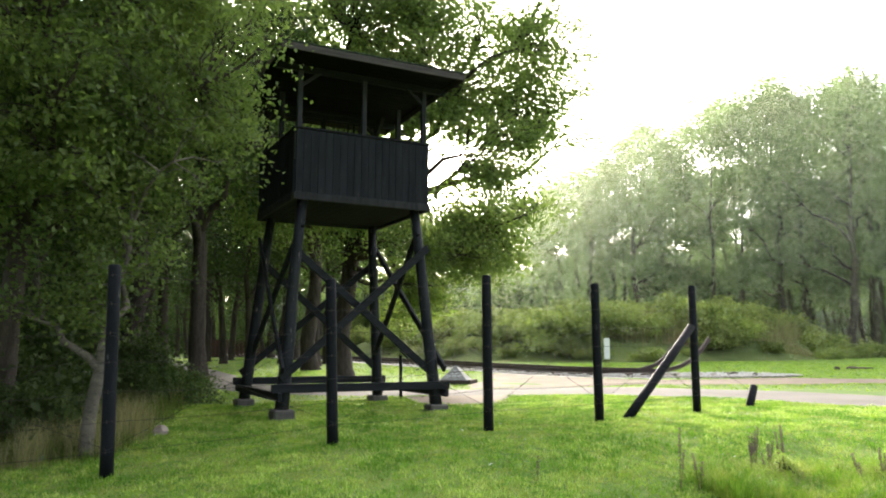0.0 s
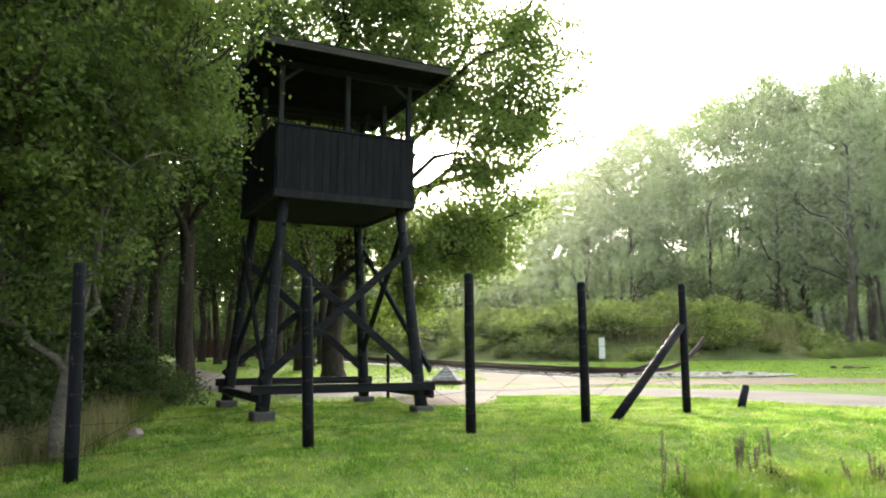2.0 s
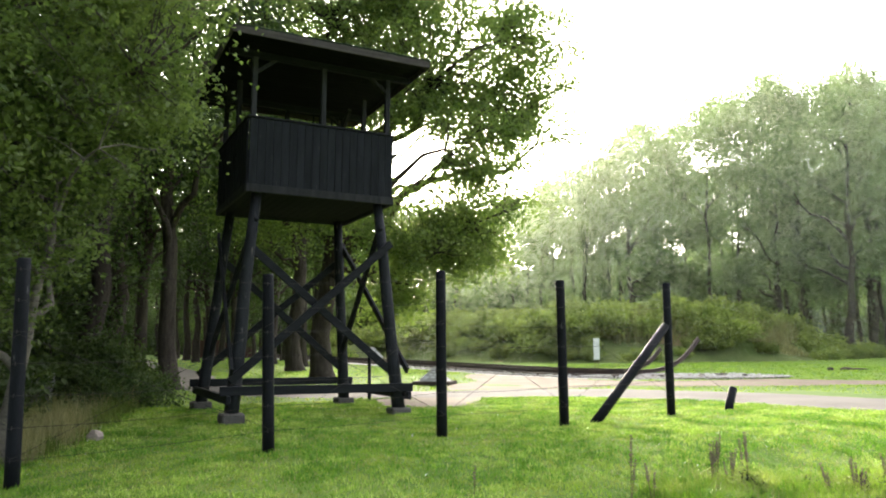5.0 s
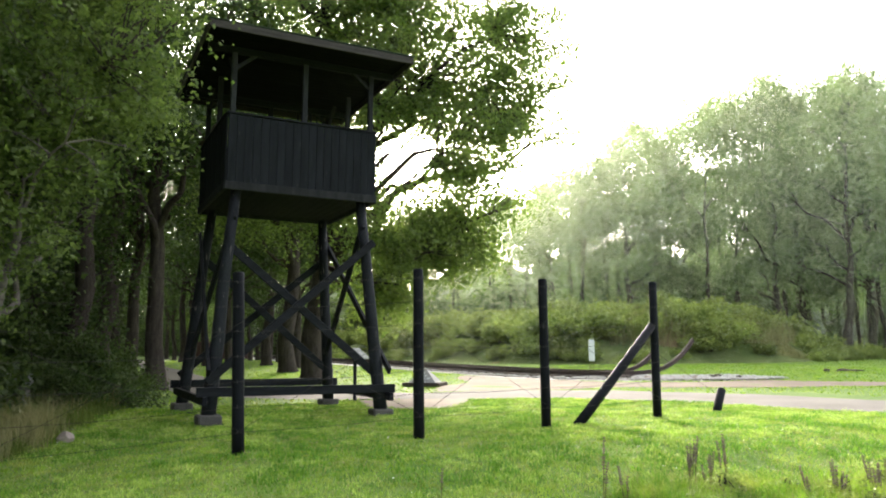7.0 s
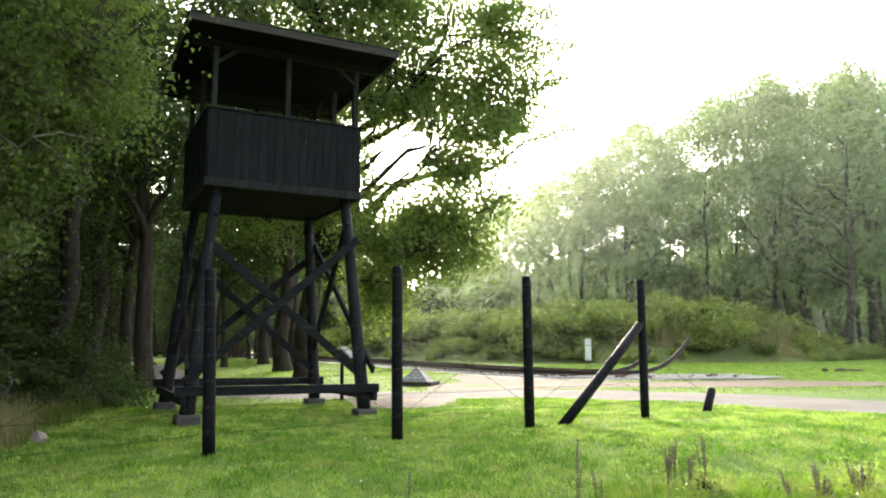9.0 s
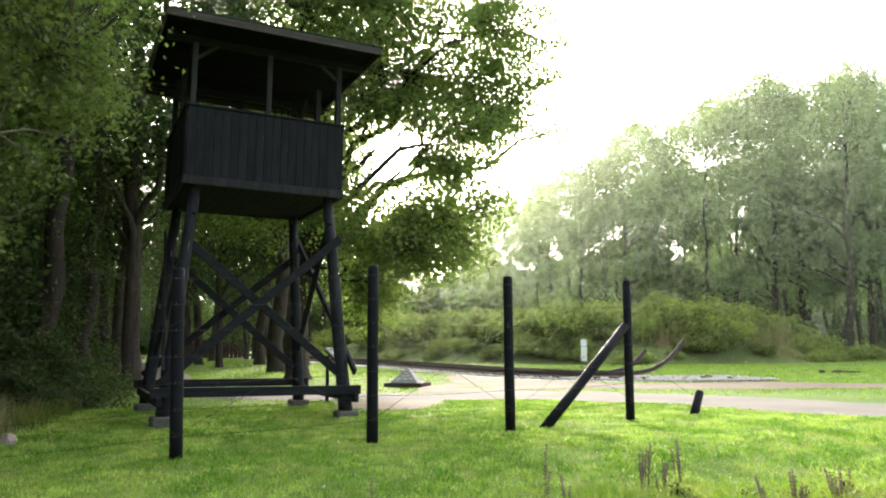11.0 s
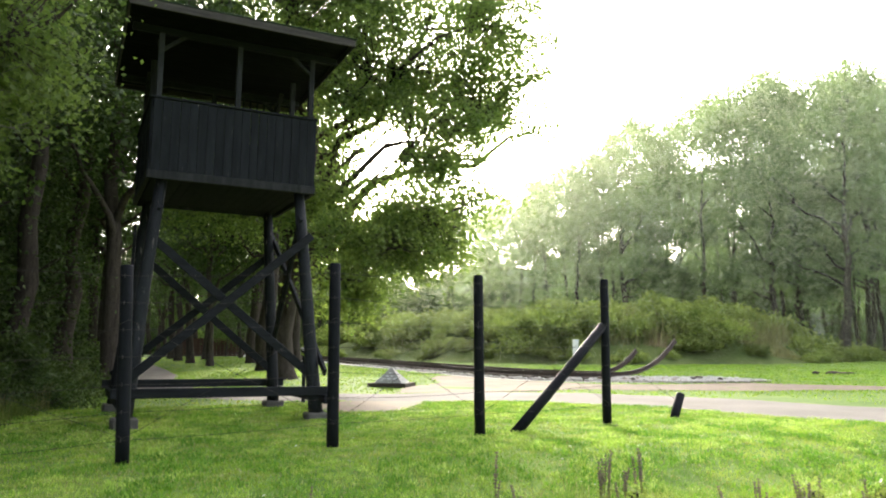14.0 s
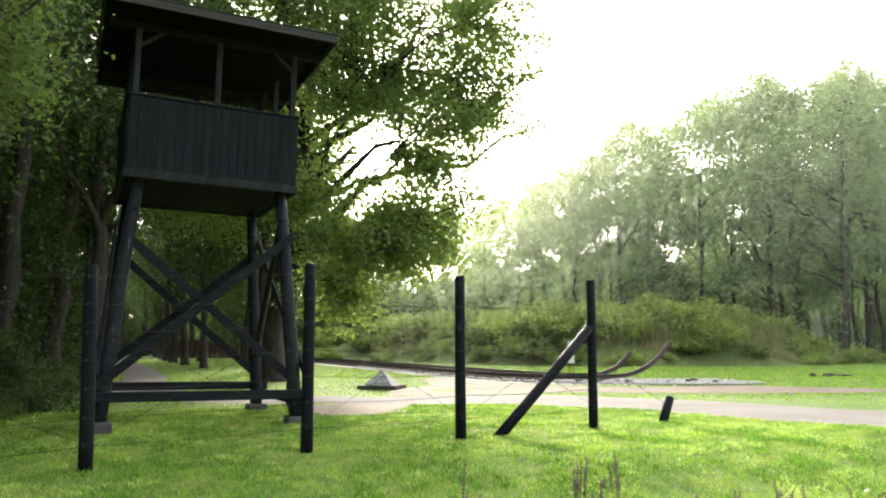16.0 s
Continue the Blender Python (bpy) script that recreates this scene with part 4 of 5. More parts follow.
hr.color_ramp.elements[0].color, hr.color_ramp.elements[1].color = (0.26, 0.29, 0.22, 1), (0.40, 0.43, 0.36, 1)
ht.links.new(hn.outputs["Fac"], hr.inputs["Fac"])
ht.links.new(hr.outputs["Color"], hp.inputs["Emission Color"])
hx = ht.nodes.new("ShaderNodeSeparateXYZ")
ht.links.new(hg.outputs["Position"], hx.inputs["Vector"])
# painted glow is strongest on the sun's side and fades to the right
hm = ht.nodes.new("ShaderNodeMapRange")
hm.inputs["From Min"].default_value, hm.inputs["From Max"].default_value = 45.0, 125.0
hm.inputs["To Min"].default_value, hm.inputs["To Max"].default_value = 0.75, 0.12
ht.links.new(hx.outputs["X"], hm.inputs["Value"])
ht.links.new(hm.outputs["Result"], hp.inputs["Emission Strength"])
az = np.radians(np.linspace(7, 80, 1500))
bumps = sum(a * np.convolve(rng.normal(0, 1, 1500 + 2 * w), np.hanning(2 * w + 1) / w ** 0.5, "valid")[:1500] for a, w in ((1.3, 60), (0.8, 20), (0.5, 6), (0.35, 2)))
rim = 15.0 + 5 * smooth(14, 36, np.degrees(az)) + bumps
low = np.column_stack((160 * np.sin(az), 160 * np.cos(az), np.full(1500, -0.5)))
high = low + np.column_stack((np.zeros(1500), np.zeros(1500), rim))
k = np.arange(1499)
tagged(new("backdrop", array_mesh("backdrop", np.vstack((low, high)), np.stack((k, k + 1, k + 1501, k + 1500), 1), HAZE)), "pale backdrop of a far tree line, glowing in place of haze", "backdrop", kind="structure")


# haze shaped as hair-fine white slivers over field and far trees, thickest sunward
rng = np.random.default_rng(78)
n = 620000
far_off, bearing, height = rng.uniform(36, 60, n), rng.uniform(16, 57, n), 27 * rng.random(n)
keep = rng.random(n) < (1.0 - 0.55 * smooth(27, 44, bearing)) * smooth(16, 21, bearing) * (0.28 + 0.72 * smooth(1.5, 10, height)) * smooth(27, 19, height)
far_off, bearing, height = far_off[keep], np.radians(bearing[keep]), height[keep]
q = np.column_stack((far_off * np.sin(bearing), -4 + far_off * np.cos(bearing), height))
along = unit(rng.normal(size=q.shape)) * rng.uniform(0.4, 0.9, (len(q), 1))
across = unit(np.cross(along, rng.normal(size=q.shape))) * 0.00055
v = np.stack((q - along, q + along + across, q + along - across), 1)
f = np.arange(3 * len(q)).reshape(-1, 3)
tagged(new("mist", array_mesh("mist", v.reshape(-1, 3), f, HAZE_SLIVER)), "hair-fine white slivers standing in for haze before the far trees", "mist", kind="stuff")


# ---- embankment ----
BERM = curve_points([(19.5, 78, 0.2), (20.5, 66, 1.4), (21.5, 54, 1.9), (23.0, 44, 2.1), (25.0, 37.5, 2.2), (28.5, 33.5, 2.2), (33.5, 32.0, 2.0), (37.5, 33.0, 1.1), (40.5, 34.0, 0.1)], 90)


def berm_height(xy):
    z = np.zeros(len(xy))
    for x, y, h in BERM:
        d = np.linalg.norm(xy - (x, y), axis=1)
        z = np.maximum(z, h * (1 - smooth(0.8, 5.6, d)))
    return z


bx, by = np.meshgrid(np.arange(13, 47, 0.5), np.arange(25, 84, 0.5))
bxy = np.column_stack((bx.ravel(), by.ravel()))
bz = berm_height(bxy) + 0.12 * np.sin(bxy[:, 0] * 1.3 + bxy[:, 1]) * (berm_height(bxy) > 0.2) - 0.04
bi = (np.arange(bx.shape[0] - 1)[:, None] * bx.shape[1] + np.arange(bx.shape[1] - 1)).ravel()
bq = np.stack((bi, bi + 1, bi + 1 + bx.shape[1], bi + bx.shape[1]), 1)
bq = bq[bz[bq].max(1) > -0.02]
berm = new("embankment", array_mesh("embankment", np.column_stack((bxy, bz)), bq, EARTH))
berm.data.polygons.foreach_set("use_smooth", [True] * len(berm.data.polygons))
tagged(berm, "long earth embankment overgrown with scrub", "embankment", kind="structure")


def bush(name, label, seed, w, h, n, leaf, mat, group=""):
    r = np.random.default_rng(seed)
    ob = new(name)
    s = Shape()
    tips = []
    for i in range(26):
        a = r.uniform(0, 2 * np.pi)
        reach = w * r.uniform(0.15, 1.0)
        top = h * math.sqrt(max(0.05, 1 - (reach / w) ** 2)) * r.uniform(0.7, 1.1)
        p2 = np.array((math.cos(a) * reach, math.sin(a) * reach, top))
        p1 = p2 * (0.45, 0.45, 0.6) + r.normal(0, 0.05, 3)
        s.tube([(p2[0] * 0.1, p2[1] * 0.1, -0.1), p1, p2], [0.02, 0.014, 0.006], 4, cap=False)
        for _ in range(5):
            tips.append(p1 + (p2 - p1) * r.uniform(0, 1.05) + r.normal(0, 0.12 * w, 3))
    tips = np.array(tips)
    part("woody_base", s, BARK, ob)
    c = tips[r.integers(0, len(tips), n)] + r.normal(0, 0.13 * w, (n, 3)) * (1, 1, 0.8)
    c[:, 2] = np.abs(c[:, 2])
    v, f = leaves(r, c, leaf)
    part("foliage", array_mesh("foliage", v, f, mat), mat, ob)
    return tagged(ob, label, "bush", group)


SCRUB = [bush("scrub_bush", "low green scrub bush on the embankment", 51 + i, (1.5, 1.9, 1.2)[i], (0.8, 1.1, 1.3)[i], 3000, 0.17, BUSH_LEAF, "scrub on the embankment") for i in range(3)]
k = 0
for i in range(405):
    j = r.uniform(6, 84)
    x0, y0, h0 = BERM[int(j)]
    a = r.uniform(0, 6.28)
    d = r.uniform(0, 6.0)
    x, y = x0 + math.cos(a) * d, y0 + math.sin(a) * d
    if (x - x0) * 0.5 + (y - y0) * 0.87 > 1.5:
        continue
    z = float(berm_height(np.array([(x, y)]))[0])
    if x > 33 and r.random() < 0.25 or 32.8 < x < 35.6 and y < 32.2 and z < 1.5:
        continue
    ob = SCRUB[k] if k < 3 else copy_thing(r.choice(SCRUB), Matrix.Identity(4))
    s = r.uniform(0.5, 1.35) * (0.7 if d > 4.6 else 1.0)
    ob.matrix_basis = pose(x, y, z - 0.1, 0, 0, r.uniform(0, 360)) @ Matrix.Diagonal((s, s, s * r.uniform(0.7, 1.1), 1))
    k += 1

for x, y, z, k in ((33.1, 31.9, 1.7, 1.35), (34.0, 31.7, 1.3, 1.1), (35.6, 31.1, 0.6, 1.0), (29.0, 34.4, 1.9, 1.0), (36.6, 31.0, 0.3, 0.9), (26.2, 36.6, 1.9, 0.8)):
    ob = copy_thing(SCRUB[2], Matrix.Identity(4))
    ob.matrix_basis = pose(x, y, z, 0, 0, 40 * x) @ Matrix.Diagonal((k * 0.8, k * 0.8, k * 1.15, 1))

UNDER = [bush("undergrowth_bush", "green bush in the undergrowth of the wood, darkened for shade", 61 + i, (1.1, 0.9, 1.4)[i], (1.2, 1.7, 1.0)[i], 5000, 0.10, WOOD_SHADE_LEAF, "undergrowth of the wood") for i in range(3)]
SPOTS = [(-14 + 3.4 * q, 88 + 5 * (q % 3)) for q in range(14)] + [(-3.2 - 1.6 * (q % 4), 52 + 5 * q) for q in range(6)] + [(-3.7, 7.4), (-4.4, 6.8), (-3.8, 8.2), (-3.5, 10.6), (-2.3, 13.4), (-2.6, 14.4), (-1.5, 12.4), (-3.4, 9.6), (-4.6, 8.8), (-2.0, 16.2), (-4.2, 14.2), (-1.6, 18.0), (-5.2, 12.0), (-2.4, 19.5), (-6.0, 14.5), (-4.8, 20.5), (-6.8, 18.0), (-1.7, 25), (-5.0, 27), (-8, 24), (-3.5, 33), (-7.5, 34), (-2.5, 40), (-6, 44), (-11, 41), (-11, 31)]
for i, (x, y) in enumerate(SPOTS):
    ob = UNDER[i] if i < 3 else copy_thing(r.choice(UNDER), Matrix.Identity(4))
    s = r.uniform(0.8, 1.25) * (1 + (0.008 if y < 40 else 0.028) * y)
    ob.matrix_basis = pose(x, y, -0.12, 0, 0, r.uniform(0, 360)) @ Matrix.Diagonal((s, s, s, 1))


for x, y, k in ((-1.55, 10.9, 0.62), (-1.05, 11.8, 0.7), (-0.95, 13.2, 0.75), (-1.7, 12.3, 0.8), (-0.75, 14.6, 0.8), (-2.7, 6.6, 0.5), (-3.3, 6.1, 0.55)):
    ob = copy_thing(UNDER[2 if k > 0.65 else 1], Matrix.Identity(4))
    ob.matrix_basis = pose(x, y, -0.12, 0, 0, 77 * y) @ Matrix.Diagonal((k, k, k, 1))


# ---- grass ----
def scatter(rng, n, x0, x1, y0, y1):
    xy = np.column_stack((rng.uniform(x0, x1, n), rng.uniform(y0, y1, n)))
    return xy[~bare(xy)]


rng = np.random.default_rng(9)
def mottle(xy, cell, seed):
    """Smooth random values from 0 to 1, in patches of the size of cell."""
    g = np.random.default_rng(seed).random((200, 200))
    p = xy / cell + 60
    i = np.floor(p).astype(int)
    w = p - i
    w = w * w * (3 - 2 * w)
    a, b = i[:, 0] % 199, i[:, 1] % 199
    return (g[a, b] * (1 - w[:, 0]) + g[a + 1, b] * w[:, 0]) * (1 - w[:, 1]) + (g[a, b + 1] * (1 - w[:, 0]) + g[a + 1, b + 1] * w[:, 0]) * w[:, 1]


xy = scatter(rng, 260000, -4, 11.5, 0.4, 11.5)
xy = xy[xy[:, 1] > 1.2 - 0.55 * xy[:, 0] - 1.0]
tall = 0.45 + 0.6 * mottle(xy, 0.16, 1) + 0.5 * mottle(xy, 0.55, 2)
v, f = blades(rng, xy, land(xy[:, 0], xy[:, 1]) - 0.005, 0.038 * tall, 0.009, 1.1)
tagged(new("lawn_grass", array_mesh("lawn_grass", v, f, GRASS)), "short bright green lawn grass", "grass", kind="stuff")
# uneven tufts, some dark and lush, some pale and mown, toned as if sunlit
for name, mat, label, seed in (("lush_tufts", LUSH, "dark lush tufts standing in the lawn", 3), ("mown_tufts", SUNLIT_MOWN, "pale dry mown tufts in the lawn, toned as if sunlit", 4)):
    c = scatter(rng, 9000, -3, 11, 0.9, 11)
    c = c[mottle(c, 0.5, seed) > 0.52]
    k = np.repeat(np.arange(len(c)), rng.integers(5, 20, len(c)))
    xy = c[k] + rng.normal(0, 0.045, (len(k), 2))
    v, f = blades(rng, xy, land(xy[:, 0], xy[:, 1]) - 0.005, 0.075 if seed == 3 else 0.06, 0.0075, 1.1)
    tagged(new(name, array_mesh(name, v, f, mat)), label, "grass", kind="stuff")
xy = scatter(rng, 26000, -3, 11, 1.0, 11)
v, f = blades(rng, xy, land(xy[:, 0], xy[:, 1]), 0.05, 0.006, 2.2)
tagged(new("lawn_straw", array_mesh("lawn_straw", v, f, DRY)), "bits of dry straw lying in the lawn", "grass", kind="stuff")
xy = scatter(rng, 45, -3, 8, 2.0, 9)
v, f = leaves(rng, np.column_stack((xy, land(xy[:, 0], xy[:, 1]) + 0.05)), 0.032, flat=0.95)
tagged(new("fallen_leaves", array_mesh("fallen_leaves", v, f, WHITE)), "small pale fallen leaves scattered on the lawn", "leaves", kind="stuff")
xy = np.concatenate((scatter(rng, 45000, -1, 30, 9, 30), scatter(rng, 30000, 14, 40, 3, 28), scatter(rng, 32000, -3, 12, 22, 62)))
v, f = blades(rng, xy, land(xy[:, 0], xy[:, 1]) - 0.005, 0.05, 0.024, 1.0)
tagged(new("field_grass", array_mesh("field_grass", v, f, GRASS)), "green grass beyond the road", "grass", kind="stuff")


# ---- tall grass and weeds ----
def within(poly, n, rng):
    p = np.asarray(poly, float)
    lo, hi = p.min(0), p.max(0)
    xy = rng.uniform(lo, hi, (n, 2))
    return xy[inside(p, xy)]


EDGE = [(-5.5, 4.9), (-2.6, 5.3), (-1.75, 6.2), (-1.4, 7.4), (-1.1, 9.0), (-0.7, 11.5), (-1.5, 12.5), (-3.0, 9.0), (-5.5, 7.5)]


def tufts(rng, poly, count, per, spread):
    c = within(poly, count, rng)
    k = np.repeat(np.arange(len(c)), rng.integers(per // 3, per, len(c)))
    return c[k] + rng.normal(0, spread, (len(k), 2)), rng.uniform(0.5, 1.4, len(c))[k]


xy, tall = tufts(rng, EDGE, 420, 120, 0.13)
v, f = blades(rng, xy, land(xy[:, 0], xy[:, 1]) - 0.01, 0.27 * tall, 0.009, 0.8)
tagged(new("tall_grass", array_mesh("tall_grass", v, f, RANK)), "tall rank green grass at the edge of the wood", "grass", kind="stuff")
xy, tall = tufts(rng, EDGE, 120, 60, 0.09)
more, rise = tufts(rng, [(-2.9, 5.5), (-2.0, 5.6), (-1.5, 6.8), (-1.3, 8.2), (-1.9, 8.6), (-2.8, 7.0)], 190, 60, 0.07)
xy, tall = np.vstack((xy, more)), np.concatenate((tall, rise))
v, f = blades(rng, xy, land(xy[:, 0], xy[:, 1]) - 0.01, 0.42 * tall, 0.006, 0.6)
tagged(new("dry_grass", array_mesh("dry_grass", v, f, DRY)), "straw-coloured dry grass at the wood's edge", "grass", kind="stuff")
xy = within([(3.6, 1.9), (4.3, 2.1), (5.2, 1.7), (6.6, 1.6), (7.4, 0.9), (6.0, -0.4), (4.4, 0.0), (3.4, 1.0)], 24000, rng)
v, f = blades(rng, xy, land(xy[:, 0], xy[:, 1]) - 0.01, 0.24 * (0.5 + mottle(xy, 0.4, 7)), 0.008, 1.0)
v2, f2 = blades(rng, xy[::9], land(xy[::9, 0], xy[::9, 1]) - 0.01, 0.30, 0.004, 0.7)
tagged(new("ditch_straw", array_mesh("ditch_straw", v2, f2, DRY)), "dry straw among the long grass beside the ditch", "grass", kind="stuff")
tagged(new("ditch_grass", array_mesh("ditch_grass", v, f, GRASS)), "long uncut grass beside the ditch", "grass", kind="stuff")
bp = np.column_stack((rng.uniform(32.6, 35.8, 3000), rng.uniform(27.6, 32.2, 3000)))
bh = berm_height(bp)
bp, bh = bp[bh > 0.15], bh[bh > 0.15]
v, f = blades(rng, bp, bh - 0.05, 0.38, 0.03, 0.9)
tagged(new("slope_grass", array_mesh("slope_grass", v, f, DRY)), "straw-coloured grass on the bare end of the embankment", "grass", kind="stuff")
bp = np.column_stack((rng.uniform(25, 39, 9000), rng.uniform(27.5, 36, 9000)))
bh = berm_height(bp)
bp, bh = bp[bh > 0.9], bh[bh > 0.9]
v, f = blades(rng, bp, bh - 0.05, 1.35, 0.03, 0.5)
tagged(new("crest_grass", array_mesh("crest_grass", v, f, DRY)), "dry pale grass on the crest of the embankment", "grass", kind="stuff")


def weed(x, y, top, seed, stems=1, wide=0.12):
    """A dead flower spike: a stalk with whorls of seed heads and a few leaves."""
    r = random.Random(seed)
    g = float(land(x, y))
    ob = new("dry_weed")
    ob.matrix_basis = Matrix.Translation((x, y, g))
    h0 = top - g
    for k in range(stems):
        a = r.uniform(0, 6.28)
        q = wide * r.uniform(0.2, 1) * (stems > 1)
        h = h0 * (1 if k == 0 else r.uniform(0.65, 0.98))
        lx, ly = math.cos(a) * q + r.uniform(-0.04, 0.04), math.sin(a) * q
        pts = [(lx * t * 0.8 + math.cos(a) * q * 0.4, ly * t * 0.8, h * t - 0.02) for t in (0, 0.4, 0.75, 1)]
        stalk = part("stalk", Shape().tube(pts, [0.005, 0.0045, 0.004, 0.002], 5), STALK, ob)
        head = Shape()
        z = 0.55
        while z < 1:
            c = Vector((lx * z * 0.8 + math.cos(a) * q * 0.4, ly * z * 0.8, h * z))
            for _ in range(5):
                b = r.uniform(0, 6.28)
                d = Vector((math.cos(b), math.sin(b), r.uniform(0.2, 0.9))).normalized() * r.uniform(0.012, 0.026) * (1.25 - 0.6 * z)
                head.tube([c, c + d * 0.6, c + d], [0.003, 0.0075, 0.003], 5)
            z += 0.022 / h * r.uniform(0.8, 1.3)
        part("seed_head", head, SEED, stalk)
        lv, lf = leaves(np.random.default_rng(seed * 7 + k), np.array([(lx * t + r.uniform(-0.04, 0.04), ly * t + r.uniform(-0.04, 0.04), h * t) for t in (0.15, 0.22, 0.3, 0.36, 0.42, 0.5)]), 0.07, slim=0.3)
        for q in range(6):
            part("leaf", array_mesh("leaf", lv[q * 4:q * 4 + 4], np.array(((0, 1, 2), (0, 2, 3))), BUSH_LEAF), BUSH_LEAF, stalk)
    return tagged(ob, "dead brown flower spike with dry seed heads", "weed", "dry weeds by the ditch")


for i, (x, y, top, n) in enumerate(((1.94, 2.07, 0.11, 1), (3.25, 1.58, 0.36, 2), (3.48, 1.51, 0.12, 2), (4.39, 1.75, 0.29, 5), (4.71, 1.61, 0.31, 3), (4.55, 1.70, 0.15, 4), (5.06, 0.94, 0.08, 3), (5.25, 0.87, 0.10, 4), (5.75, 0.85, 0.12, 4), (5.45, 1.05, 0.09, 1), (5.6, 0.72, 0.07, 2), (6.0, 0.95, 0.08, 2), (6.25, 0.7, 0.08, 2), (4.5, 1.82, 0.20, 1))):
    weed(x, y, top, 90 + i, n)


# ---- smaller things ----
def boulder(name, label, x, y, w, h, seed, mat=STONE, group=""):
    bm = bmesh.new()
    bmesh.ops.create_icosphere(bm, subdivisions=2, radius=1)
    r = random.Random(seed)
    for q in bm.verts:
        q.co = q.co * (1 + 0.35 * noise.noise(q.co * 1.3 + Vector((seed, 0, 0))))
        q.co = Vector((q.co.x * w / 2, q.co.y * w / 2 * 0.8, q.co.z * h * 0.6 + h * 0.3))
    me = bpy.data.meshes.new(name)
    bm.to_mesh(me)
    bm.free()
    me.materials.append(mat)
    ob = new(name, me)
    ob.matrix_basis = pose(x, y, float(land(x, y)), 0, 0, r.uniform(0, 360))
    return tagged(ob, label, "stone", group)


boulder("boulder", "rounded pale grey boulder in the lawn", -1.27, 7.12, 0.22, 0.17, 2)
r = random.Random(30)
for i in range(26):
    u = r.random()
    boulder("rubble_stone", "dark rubble stone on the pale ballast", 14.2 + 3.6 * u + r.uniform(-0.5, 0.5), 15.6 - 1.2 * u + r.uniform(-0.6, 0.6), r.uniform(0.10, 0.30), r.uniform(0.08, 0.17), i, SLEEPER if i % 2 else STONE, "rubble at the track end")
for i in range(9):
    boulder("field_stone", "dark stone lying in the far grass", 25.2 + r.uniform(-1.2, 1.2), 17.0 + r.uniform(-0.6, 0.6), r.uniform(0.2, 0.5), r.uniform(0.06, 0.14), 60 + i, SLEEPER, "stones in the far grass")


def lectern():
    ob = new("information_lectern")
    ob.matrix_basis = pose(3.87, 11.2, 0, 0, 0, -35)
    part("post", Shape().beam((0, 0, -0.1), (0, 0, 0.95), 0.06, 0.06, (0, 1, 0)), TAR, ob)
    panel = part("panel", Shape().box(pose(0.13, 0, 1.0, 0, 42, 0), 0.32, 0.42, 0.03), METAL, ob, "tilted grey reading panel")
    part("panel_back", Shape().box(pose(0.10, 0, 0.966, 0, 42, 0), 0.26, 0.34, 0.03), TAR, panel)
    return tagged(ob, "slanted information panel on a dark post beside the road", "information panel")


def cabinet():
    ob = new("utility_cabinet")
    ob.matrix_basis = pose(-2.30, 11.3, -0.12, 0, 3, -24) @ Matrix.Diagonal((0.85, 0.85, 0.82, 1))
    part("body", Shape().box(pose(0, 0, 0.5), 0.42, 0.25, 1.0, 0.012), METAL, ob)
    door = part("door", Shape().box(pose(0, -0.133, 0.44), 0.36, 0.014, 0.80, 0.006), METAL, ob)
    part("handle", Shape().box(pose(0.13, -0.147, 0.5), 0.03, 0.016, 0.11, 0.004), TAR, door, "small dark handle")
    part("lid", Shape().box(pose(0, 0, 1.012), 0.46, 0.29, 0.03, 0.008), METAL, ob)
    return tagged(ob, "grey metal utility cabinet half hidden in the grass", "cabinet")


def white_sign():
    ob = new("white_sign")
    ob.matrix_basis = pose(18.1, 23.4, 0, 0, 0, -24)
    part("board", Shape().box(pose(0, 0, 0.86), 0.26, 0.03, 0.92), WHITE, ob, "blank-looking white board")
    for x in (-0.08, 0.08):
        part("leg", Shape().beam((x, 0.02, -0.1), (x, 0.02, 0.5), 0.035, 0.035, (0, 1, 0)), STALK, ob)
    return tagged(ob, "narrow upright white notice board on two thin legs", "sign")


def monument():
    ob = new("pyramid_monument")
    ob.matrix_basis = pose(7.35, 15.95, 0.01, 0, 0, -40) @ Matrix.Diagonal((0.88, 0.88, 0.88, 1))
    part("slab", Shape().box(pose(0, 0, 0.05), 1.25, 0.95, 0.13, 0.015), SLEEPER, ob, "low brown base slab")
    a, h = 0.46, 0.46
    v = [(-a, -a * 0.75, 0.115), (a, -a * 0.75, 0.115), (a, a * 0.75, 0.115), (-a, a * 0.75, 0.115), (-0.02, -0.02, 0.115 + h), (0.02, -0.02, 0.115 + h), (0.02, 0.02, 0.115 + h), (-0.02, 0.02, 0.115 + h)]
    body = part("pyramid", Shape().add(v, [(0, 1, 5, 4), (1, 2, 6, 5), (2, 3, 7, 6), (3, 0, 4, 7), (4, 5, 6, 7)]), PALE, ob, "small grey stone pyramid")
    slope = math.degrees(math.atan2(h, a * 0.75 - 0.02))
    for z, ws in ((0.30, (0.10,)), (0.21, (0.12, 0.09)), (0.13, (0.13, 0.15, 0.11))):
        x = -sum(ws) / 2 - 0.02 * (len(ws) - 1)
        for w in ws:
            y = -a * 0.75 + (a * 0.75 - 0.02) * z / h - 0.006
            part("inscription_bar", Shape().box(pose(x + w / 2, y, 0.115 + z, slope, 0, 0), w, 0.05, 0.006, 0.002), WHITE, body, "white inscription mark")
            x += w + 0.04
    return tagged(ob, "small stone pyramid monument with white marks", "monument")


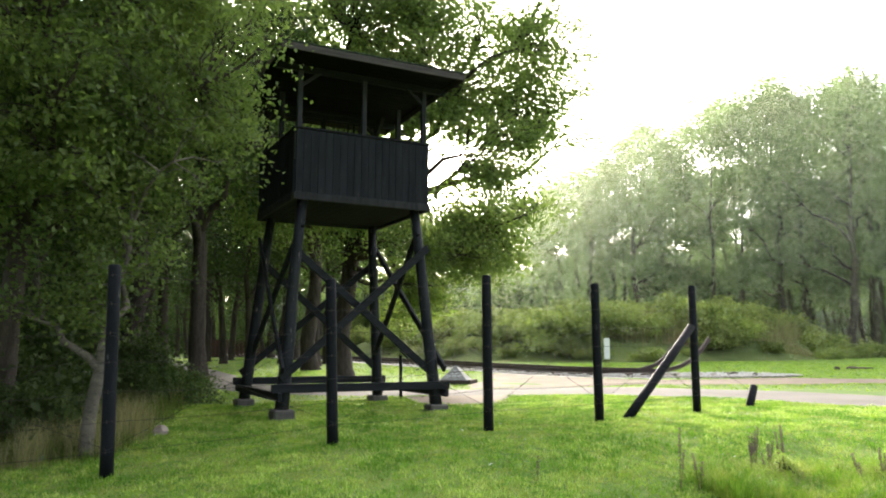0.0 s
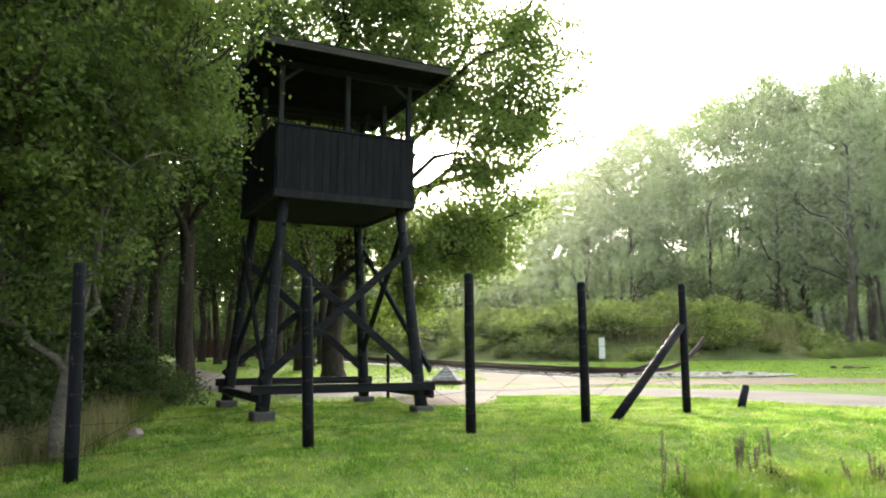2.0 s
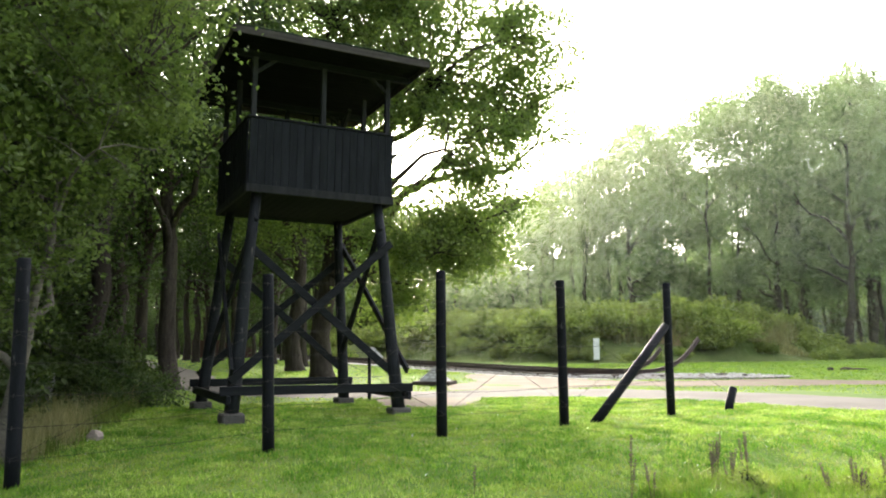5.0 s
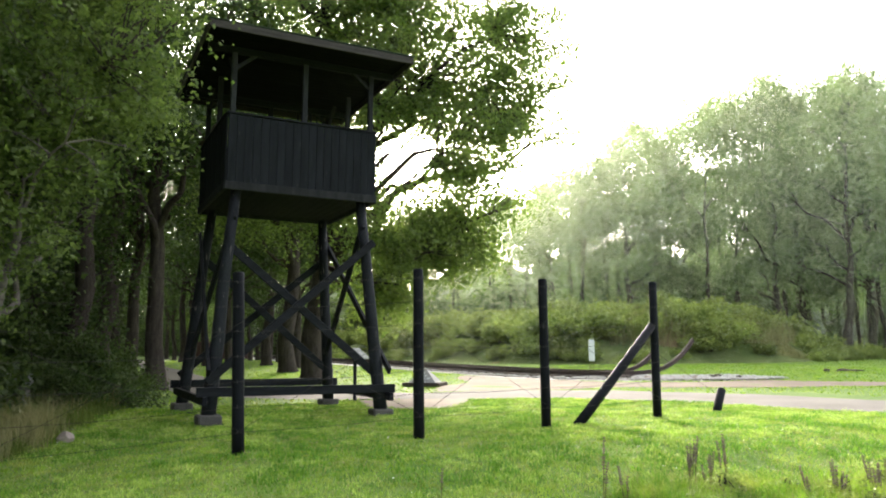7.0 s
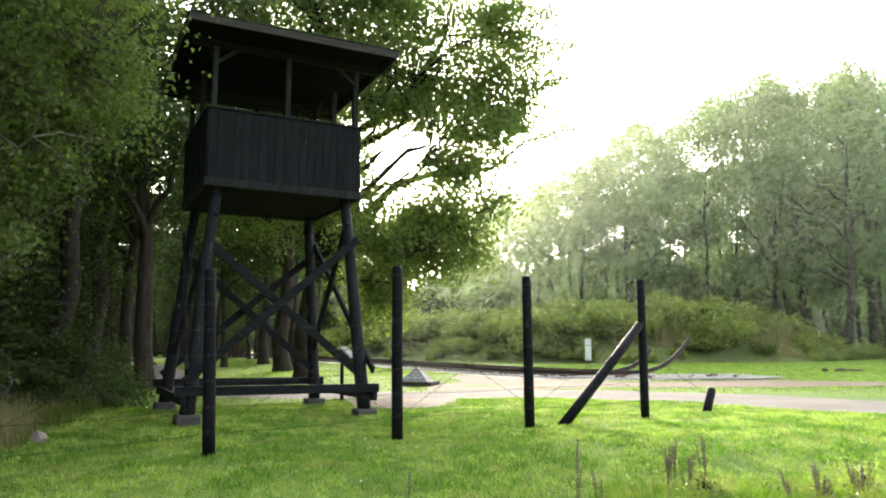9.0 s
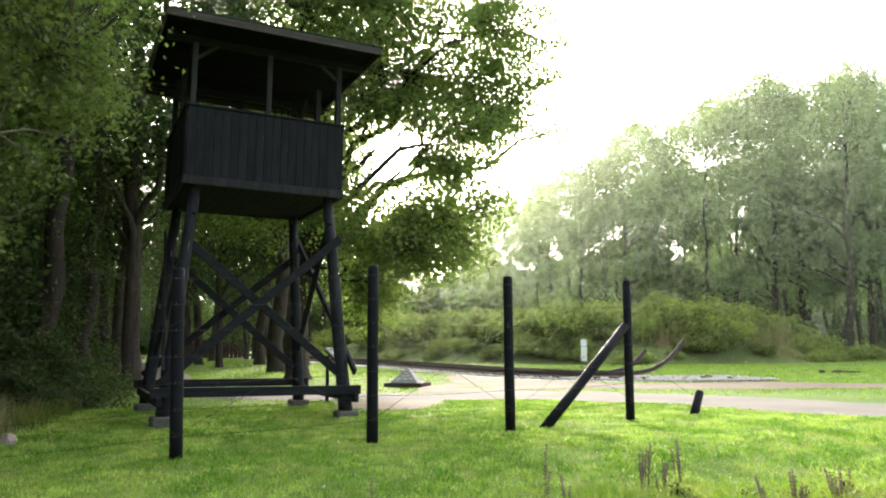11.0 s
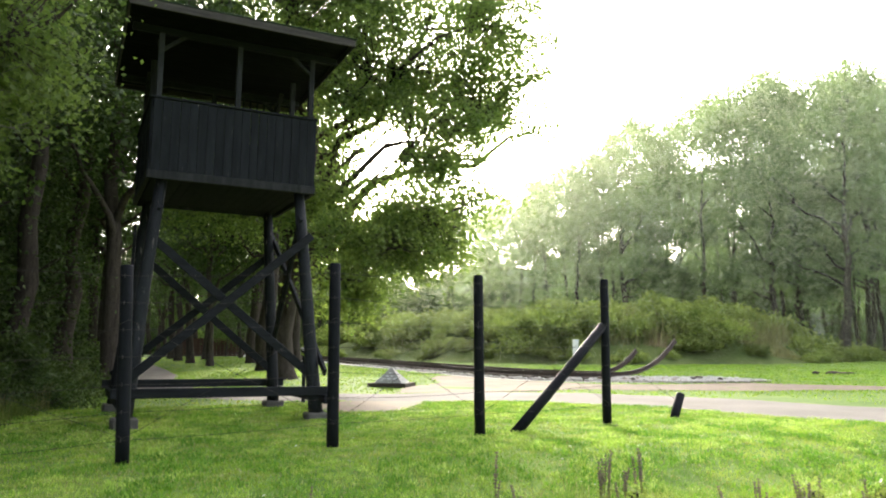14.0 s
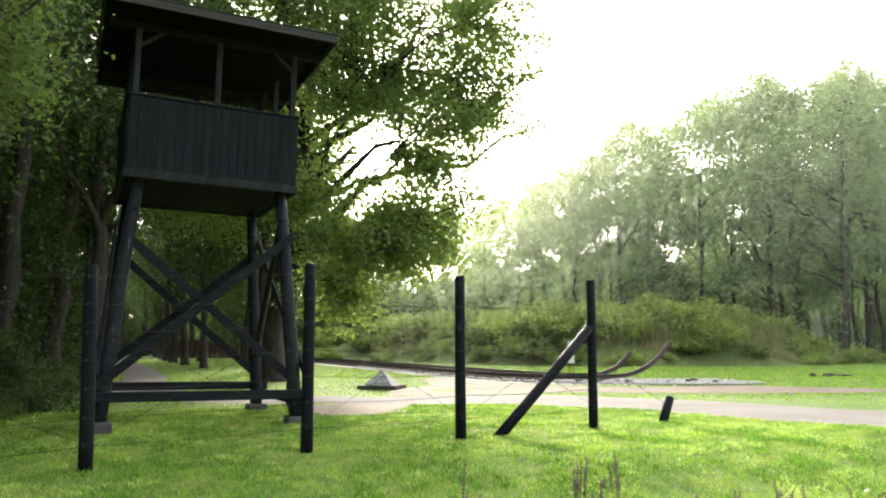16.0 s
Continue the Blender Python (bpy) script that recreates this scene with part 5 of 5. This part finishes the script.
def far_wall():
    ob = new("boarded_wall")
    ob.matrix_basis = pose(7.6, 66, 0, 0, 0, -15)
    for i in range(16):
        part("board", Shape().box(pose(-2.6 + i * 0.35, 0, 0.8), 0.33, 0.05, 1.6, 0.01), BROWN, ob)
    part("rail", Shape().box(pose(0, 0.06, 1.3), 5.6, 0.06, 0.12), BROWN, ob)
    return tagged(ob, "low reddish-brown boarded wall deep in the wood", "wall")


lectern(), cabinet(), white_sign(), monument(), far_wall()


# low leafy plants among the ditch weeds
PLANT = bush("leafy_weed", "low leafy green weed in the long grass", 71, 0.28, 0.30, 700, 0.055, BUSH_LEAF, "leafy weeds by the ditch")
for i, (x, y) in enumerate(((5.05, 1.25), (5.5, 1.0), (5.95, 0.95), (6.35, 0.6), (5.3, 0.55), (4.5, 1.45), (6.9, 0.9))):
    ob = PLANT if i == 0 else copy_thing(PLANT, Matrix.Identity(4))
    k = 0.75 + 0.1 * (i % 4)
    ob.matrix_basis = pose(x, y, float(land(x, y)) - 0.01, 0, 0, 53 * i) @ Matrix.Diagonal((k, k, k, 1))


# loose stones on the ballast, nearest stretch of the track
rng = np.random.default_rng(15)
xy = np.column_stack((rng.uniform(10.5, 18.5, 26000), rng.uniform(13.0, 34.0, 26000)))
xy = xy[near_line(bed_pts[bed_pts[:, 1] < 36], np.full(int((bed_pts[:, 1] < 36).sum()), 1.55), xy)][:9000]
n = len(xy)
dirs = np.array(((1, 0, 0), (-1, 0, 0), (0, 1, 0), (0, -1, 0), (0, 0, 1), (0, 0, -1)), float)
v = np.column_stack((xy, np.full(n, 0.06)))[:, None, :] + dirs[None] * rng.uniform(0.02, 0.05, (n, 6, 1)) + rng.normal(0, 0.006, (n, 6, 3))
oct_f = np.array(((0, 2, 4), (2, 1, 4), (1, 3, 4), (3, 0, 4), (2, 0, 5), (1, 2, 5), (3, 1, 5), (0, 3, 5)))
f = (np.arange(n)[:, None, None] * 6 + oct_f[None]).reshape(-1, 3)
tagged(new("ballast_stones", array_mesh("ballast_stones", v.reshape(-1, 3), f, PALE)), "pale crushed stones of the track ballast", "gravel", kind="stuff")
